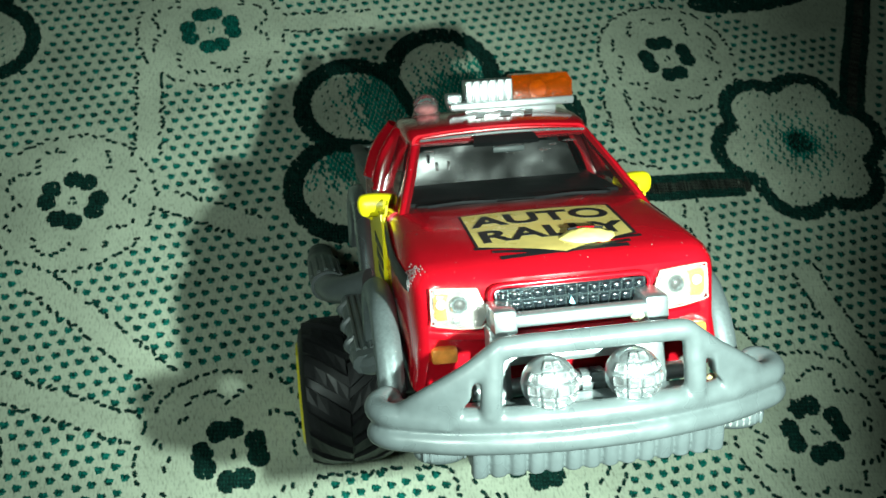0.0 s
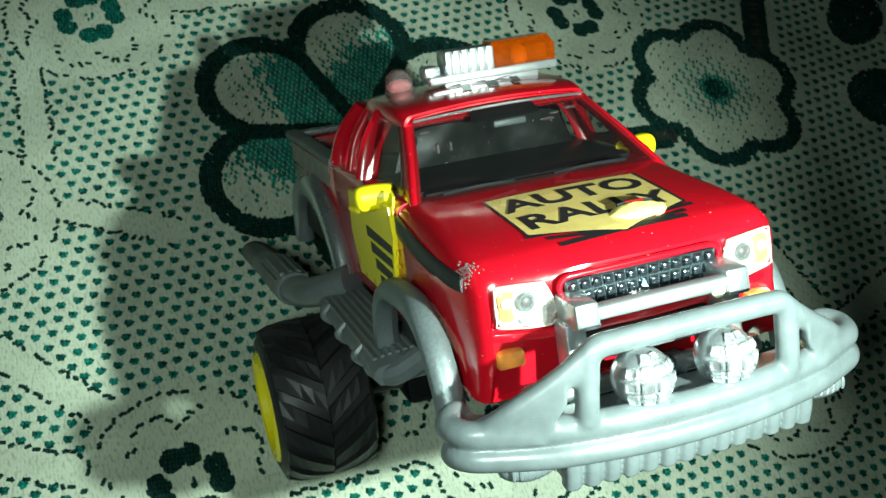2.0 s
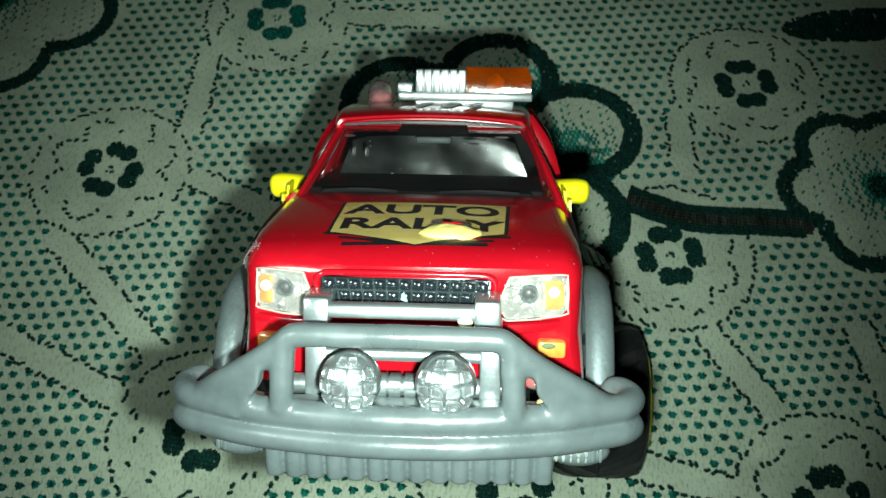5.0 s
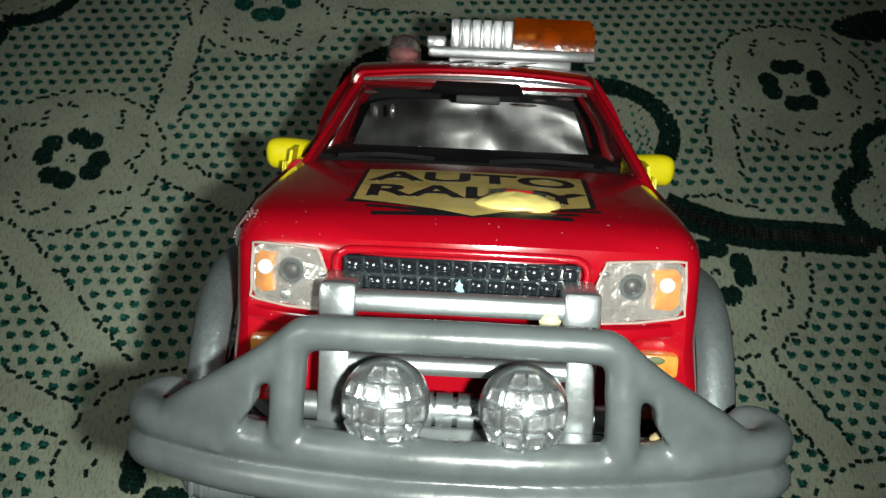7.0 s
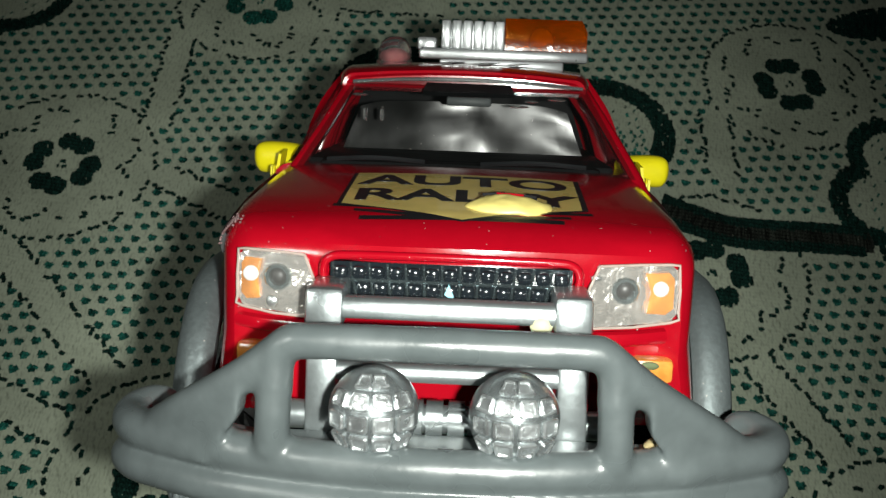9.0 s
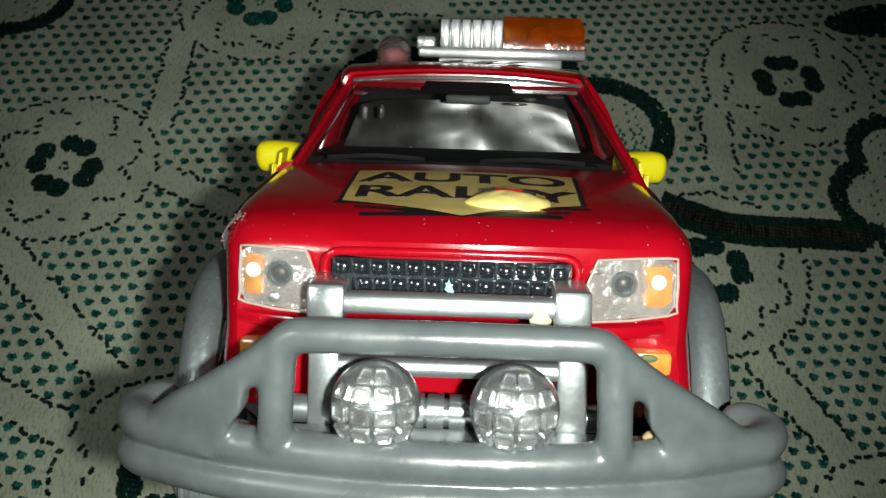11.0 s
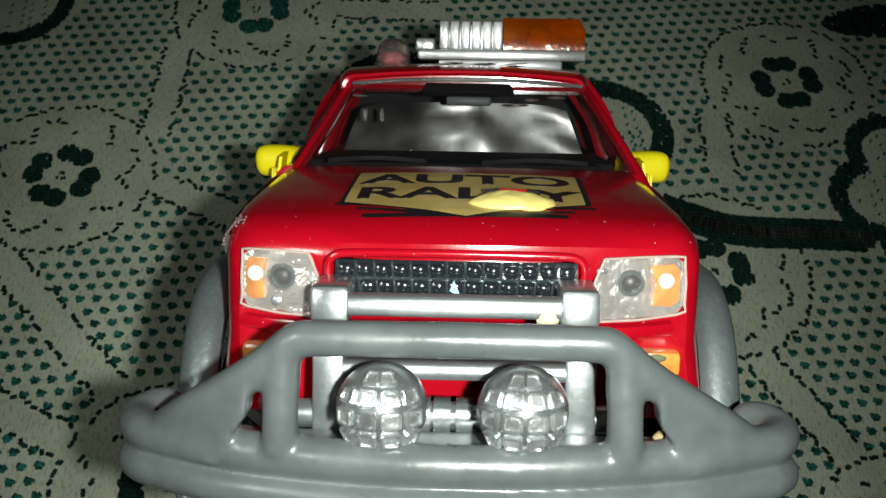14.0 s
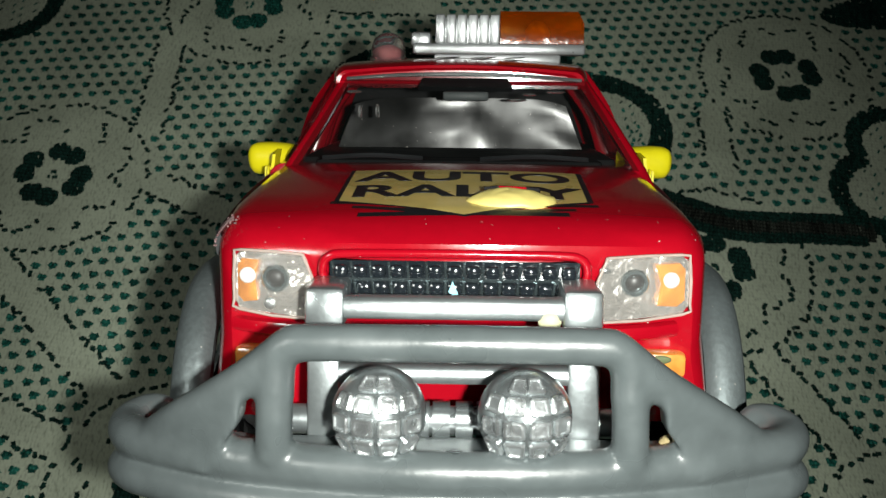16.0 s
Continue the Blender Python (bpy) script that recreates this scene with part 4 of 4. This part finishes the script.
# doors
for s in (-1, 1):
    def dp(y, z):
        return (s * 27.35, y, z)
    door = part("door", slab([dp(43, 8.6), dp(48, 8.4), dp(75, 6.4), dp(76.5, -3), dp(73, -11.5), dp(52, -11.5), dp(45, -7), dp(42, 3)], (s * 0.9, 0, 0)), YELLOW, truck, "yellow door with black claw stripes")
    for k in range(4):
        ya, z0, thick = 62.0 - 2.2 * k, 1.4 - 3.0 * k, 2.2
        yb = 43.6 + 1.1 * k
        drop = (ya - yb) * 0.02
        part("door_stripe", slab([(s * 28.25, ya, z0), (s * 28.25, yb, z0 - drop), (s * 28.25, yb, z0 - drop - thick * 0.8), (s * 28.25, ya, z0 - thick)], (s * 0.12, 0, 0)), INK, door, "black stripe")
    part("door_handle", tube([(s * 28.3, 67, 3.4), (s * 29.1, 69.5, 3.5), (s * 28.3, 72, 3.4)], 0.7, 0.7, 8), YELLOW, door)
    mirror = part("mirror", tube([(s * 25.2, 50.2, 8.9), (s * 26.6, 50.8, 9.1), (s * 29.0, 51.4, 9.2), (s * 31.0, 51.8, 9.1), (s * 32.2, 52, 9.0)], 2.5, 2.5, 16, power=0.8, taper=lambda t: math.sqrt(1 - 0.82 * max(0, (t - 0.6) / 0.4) ** 2.5)), YELLOW, truck, "yellow wing mirror")
    part("mirror_sail", slab([(s * 26.6, 42.8, 10.4), (s * 26.2, 45.8, 11.0), (s * 27.1, 47.4, 7.6), (s * 27.45, 46.6, 5.0), (s * 27.45, 43.0, 5.0)], (s * 0.45, 0, 0)), YELLOW, mirror)
    # black fender slash and the chipped paint at the hood corners
    part("fender_slash", tube([(s * 27.2, 41, 5.2), (s * 27.75, 32, 4.4), (s * 27.85, 22, 3.4), (s * 27.3, 13, 2.8), (s * 26.9, 8.5, 2.8)], 0.6, 2.5, 12, taper=lambda t: 1.0 - 0.4 * t), INK, truck, "black painted slash")
    for k in range(7):   # yellow overspray along the door's front edge
        z = 7.6 - 2.6 * k
        part("paint_drip", ball((s * (27.5 + 0.2 * rng.random()), 41.6 + 1.6 * rng.random() + (1.5 if k > 4 else 0), z), 0.6, 7, 5, (0.5, 1.0, 2.2 * rng.random() + 0.6)), YELLOW, truck, "smeared yellow paint")
    worn = bmesh.new()   # bare metal where the hood's corner is worn
    for k in range(90 if s < 0 else 40):
        a, y = rng.gauss(0.72, 0.24), 8.2 + rng.gauss(0, 1.3)
        half, high = 26.4 + 0.1 * y, 5.2 + 0.1 * y
        ball((s * (half - 3.6 + 3.48 * math.cos(a)), y, high - 3.6 + 3.48 * math.sin(a)), 0.3, 7, 4, (0.45, 0.4 + 1.3 * rng.random(), 0.45), worn)
    part("worn_paint", worn, CHALK, truck, "patch of worn paint, bare metal")

# running boards with ribbed treads
def step_mesh(s):
    bm = loft([[Vector((s * x, y, z)) for x, z in ((26, -18.5), (35.4, -19.3), (36.4, -20.2), (36.6, -21.6), (35.5, -23), (26, -23))] for y in (37, 38, 40, 83, 85)])
    tube([(s * 27, 33, -17), (s * 33, 37, -21.3), (s * 35.2, 44, -21.4)], 1.9, 2.2, 8, bm=bm)
    return bm
for s in (-1, 1):
    board = part("running_board", step_mesh(s), DGREY, truck, "ribbed dark grey running board")
    for k in range(6):
        x = 27.6 + k * 1.5
        part("tread_rib", tube([(s * x, 41, -18.5 - k * 0.14), (s * x, 82, -18.5 - k * 0.14)], 0.5, 0.5, 6), DGREY, board)
    for y in (50, 64, 78):
        part("edge_lug", tube([(s * 35.0, y, -19.2), (s * 36.9, y, -21), (s * 35.2, y, -23)], 1.0, 1.0, 8, up=(0, 1, 0)), DGREY, board)
    pipe = part("exhaust_pipe", tube([(s * 28, 86, -17), (s * 34, 91, -19.5), (s * 38, 98, -21), (s * 39.4, 112, -21), (s * 40, 140, -23.5), (s * 39.6, 168, -27.2)], 4.5, 3.6, 14, taper=lambda t: 1.05 - 0.2 * t), DGREY, truck, "dark grey side exhaust touching cloth")
    collar = part("pipe_collar", tube([(s * 39.0, 101, -21), (s * 39.4, 126, -22)], 4.7, 4.1, 16), DGREY, pipe, "ribbed heat shield")
    for k in range(5):   # lengthwise ribs on the shield's upper side
        a = radians(35 + 27 * k)
        part("shield_rib", tube([(s * (39.1 + 4.6 * math.cos(a)), 103, -21 + 4.1 * math.sin(a)), (s * (39.4 + 4.6 * math.cos(a)), 124, -22 + 4.1 * math.sin(a))], 0.5, 0.5, 8), DGREY, collar)
part("chassis", block(-20, 20, 6, 140, -24, -15.5, 1.5), CABIN, truck, "black chassis")

# rear axle, dropped well below the body
def strut_mesh():
    bm = tube([(-40, 119, -57), (46, 119, -58)], 3.2, 3.2, 12)
    for x in (-17, 17):
        tube([(x, 119, -57), (x, 113, -38), (x, 108, -22)], 3.6, 3.6, 10, up=(1, 0, 0), bm=bm)
        tube([(x, 119, -57), (x, 128, -38), (x, 134, -22)], 2.4, 2.4, 10, up=(1, 0, 0), bm=bm)
    block(-12, 14, 112, 126, -64, -50, 2, 2, bm)
    return bm
part("rear_axle", strut_mesh(), CABIN, truck, "black axle with struts")

def wheel(x_out, s, z):
    """A wide chevron tyre on a yellow rim; x_out is its outer face, s the side it faces."""
    c = Vector((0, 119, z))
    R, width = 20.6, 25.0
    def ring(x, r, n=48):
        return [Vector((x, c.y + r * math.cos(2 * math.pi * k / n), c.z + r * math.sin(2 * math.pi * k / n))) for k in range(n)]
    prof = [(0.6, 14.6), (-0.4, 16.2), (0.2, 18.0), (1.4, 19.2), (3.0, 19.5), (12, 19.6), (22, 19.5), (24, 19.0), (25, 17.4), (25, 13.0), (14, 12.4), (1.0, 13.4)]
    hub = new("wheel")
    hub.parent = truck
    tyre = part("tyre", loft([ring(x_out - s * d, r) for d, r in prof] + [ring(x_out - s * prof[0][0], prof[0][1])], caps=False), RUBBER, hub, "wide black tyre with chevron tread")
    for k in range(18):
        for half in (0, 1):
            bm = bmesh.new()
            rings = []
            for j in range(5):
                t = j / 4
                d = 1.0 + 11.3 * t if half == 0 else width - 1.0 - 11.3 * t
                a = 2 * math.pi * (k + half * 0.5) / 18 + 0.42 * t
                low, high = 18.8, 20.0 + 1.3 * min(1, 3 * t)
                row = []
                for da, r in ((-0.115, low), (-0.098, high), (0.098, high), (0.115, low)):
                    row.append(Vector((x_out - s * d, c.y + r * math.cos(a + da), c.z + r * math.sin(a + da))))
                rings.append(row)
            part("tread_bar", loft(rings, bm=bm), RUBBER, tyre, smooth=False)
    rim = part("rim", loft([ring(x_out - s * d, r, 40) for d, r in ((2.2, 12.2), (-0.6, 13.0), (-1.1, 14.0), (-0.4, 14.9), (1.4, 15.0), (3.0, 13.4), (6.0, 12.0), (6.4, 4.0))], caps=False), YELLOW, hub, "yellow wheel rim")
    part("hub_cap", loft([ring(x_out - s * 7, 4.2, 16), ring(x_out - s * 4, 3.8, 16), ring(x_out - s * 3.4, 2.2, 16)]), YELLOW, rim)
    return hub
wheel(-48.5, -1, -56.8)
wheel(55.0, 1, -59.2)

# roof light bar, its one end broken away, and the clear beacon
def bar_base_mesh():
    bm = block(-8.2, 21, 70.5, 77.5, 25.6, 27.5, 0.5)
    block(-4.6, 17, 72, 76, 23.8, 25.8, 0.4, 2, bm)
    block(-8.6, -5.2, 72.5, 77.2, 27, 29.4, 0.5, 2, bm)
    return bm
light_bar = part("light_bar", bar_base_mesh(), WHITISH, truck, "silver roof light bar, one end broken off")
lamp_box = part("ribbed_lamp", block(-4.4, 6.6, 71.2, 77, 27.2, 31.9, 0.5), CHROME, light_bar, "ribbed chrome lamp box")
for k in range(6):
    x = -3.55 + 1.85 * k
    part("rib", block(x - 0.82, x + 0.82, 70.8, 76.6, 27.4, 32.3, 0.3), WHITISH, light_bar)
amber = part("amber_lens", loft([[Vector((x, y, z)) for x, y in ((6.6, 71), (20.7, 71), (20.7, 78), (6.6, 78))] if z < 31 else [Vector((x, y, z)) for x, y in ((6.6, 72.2), (19.8, 72.2), (19.8, 77), (6.6, 77))] for z in (27.3, 27.8, 30.9, 32.9)]), AMBER, light_bar, "translucent amber lens")
part("lamp_bulb", ball((13, 74.0, 29.0), 2.1, 16, 10), YELLOW, amber, "bright bulb inside amber lens")
beacon = part("roof_beacon", loft([[Vector((-12.9 + r * math.cos(a), 78.5 + r * math.sin(a), z)) for a in [2 * math.pi * k / 18 for k in range(18)]] for r, z in ((3.4, 23.6), (3.3, 25.0), (3.0, 25.4), (3.0, 27.0), (2.5, 28.4), (1.5, 29.2), (0.4, 29.5))]), PINK, truck, "clear pinkish roof beacon")
part("beacon_core", ball((-12.9, 78.5, 25.6), 1.9, 14, 8, (1, 1, 0.8)), ROSE, beacon, "pale red beacon core")
for k, (x, w) in enumerate(((-4, 1.8), (1.5, 2.4), (7, 1.8))):
    part("roof_stripe", slab([(x, 62.5, 24.75), (x + w, 62.5, 24.75), (x + w + 2, 69.5, 25.1), (x + 2, 69.5, 25.1)], (0, 0, 0.12)), INK, truck, "black roof stripe")
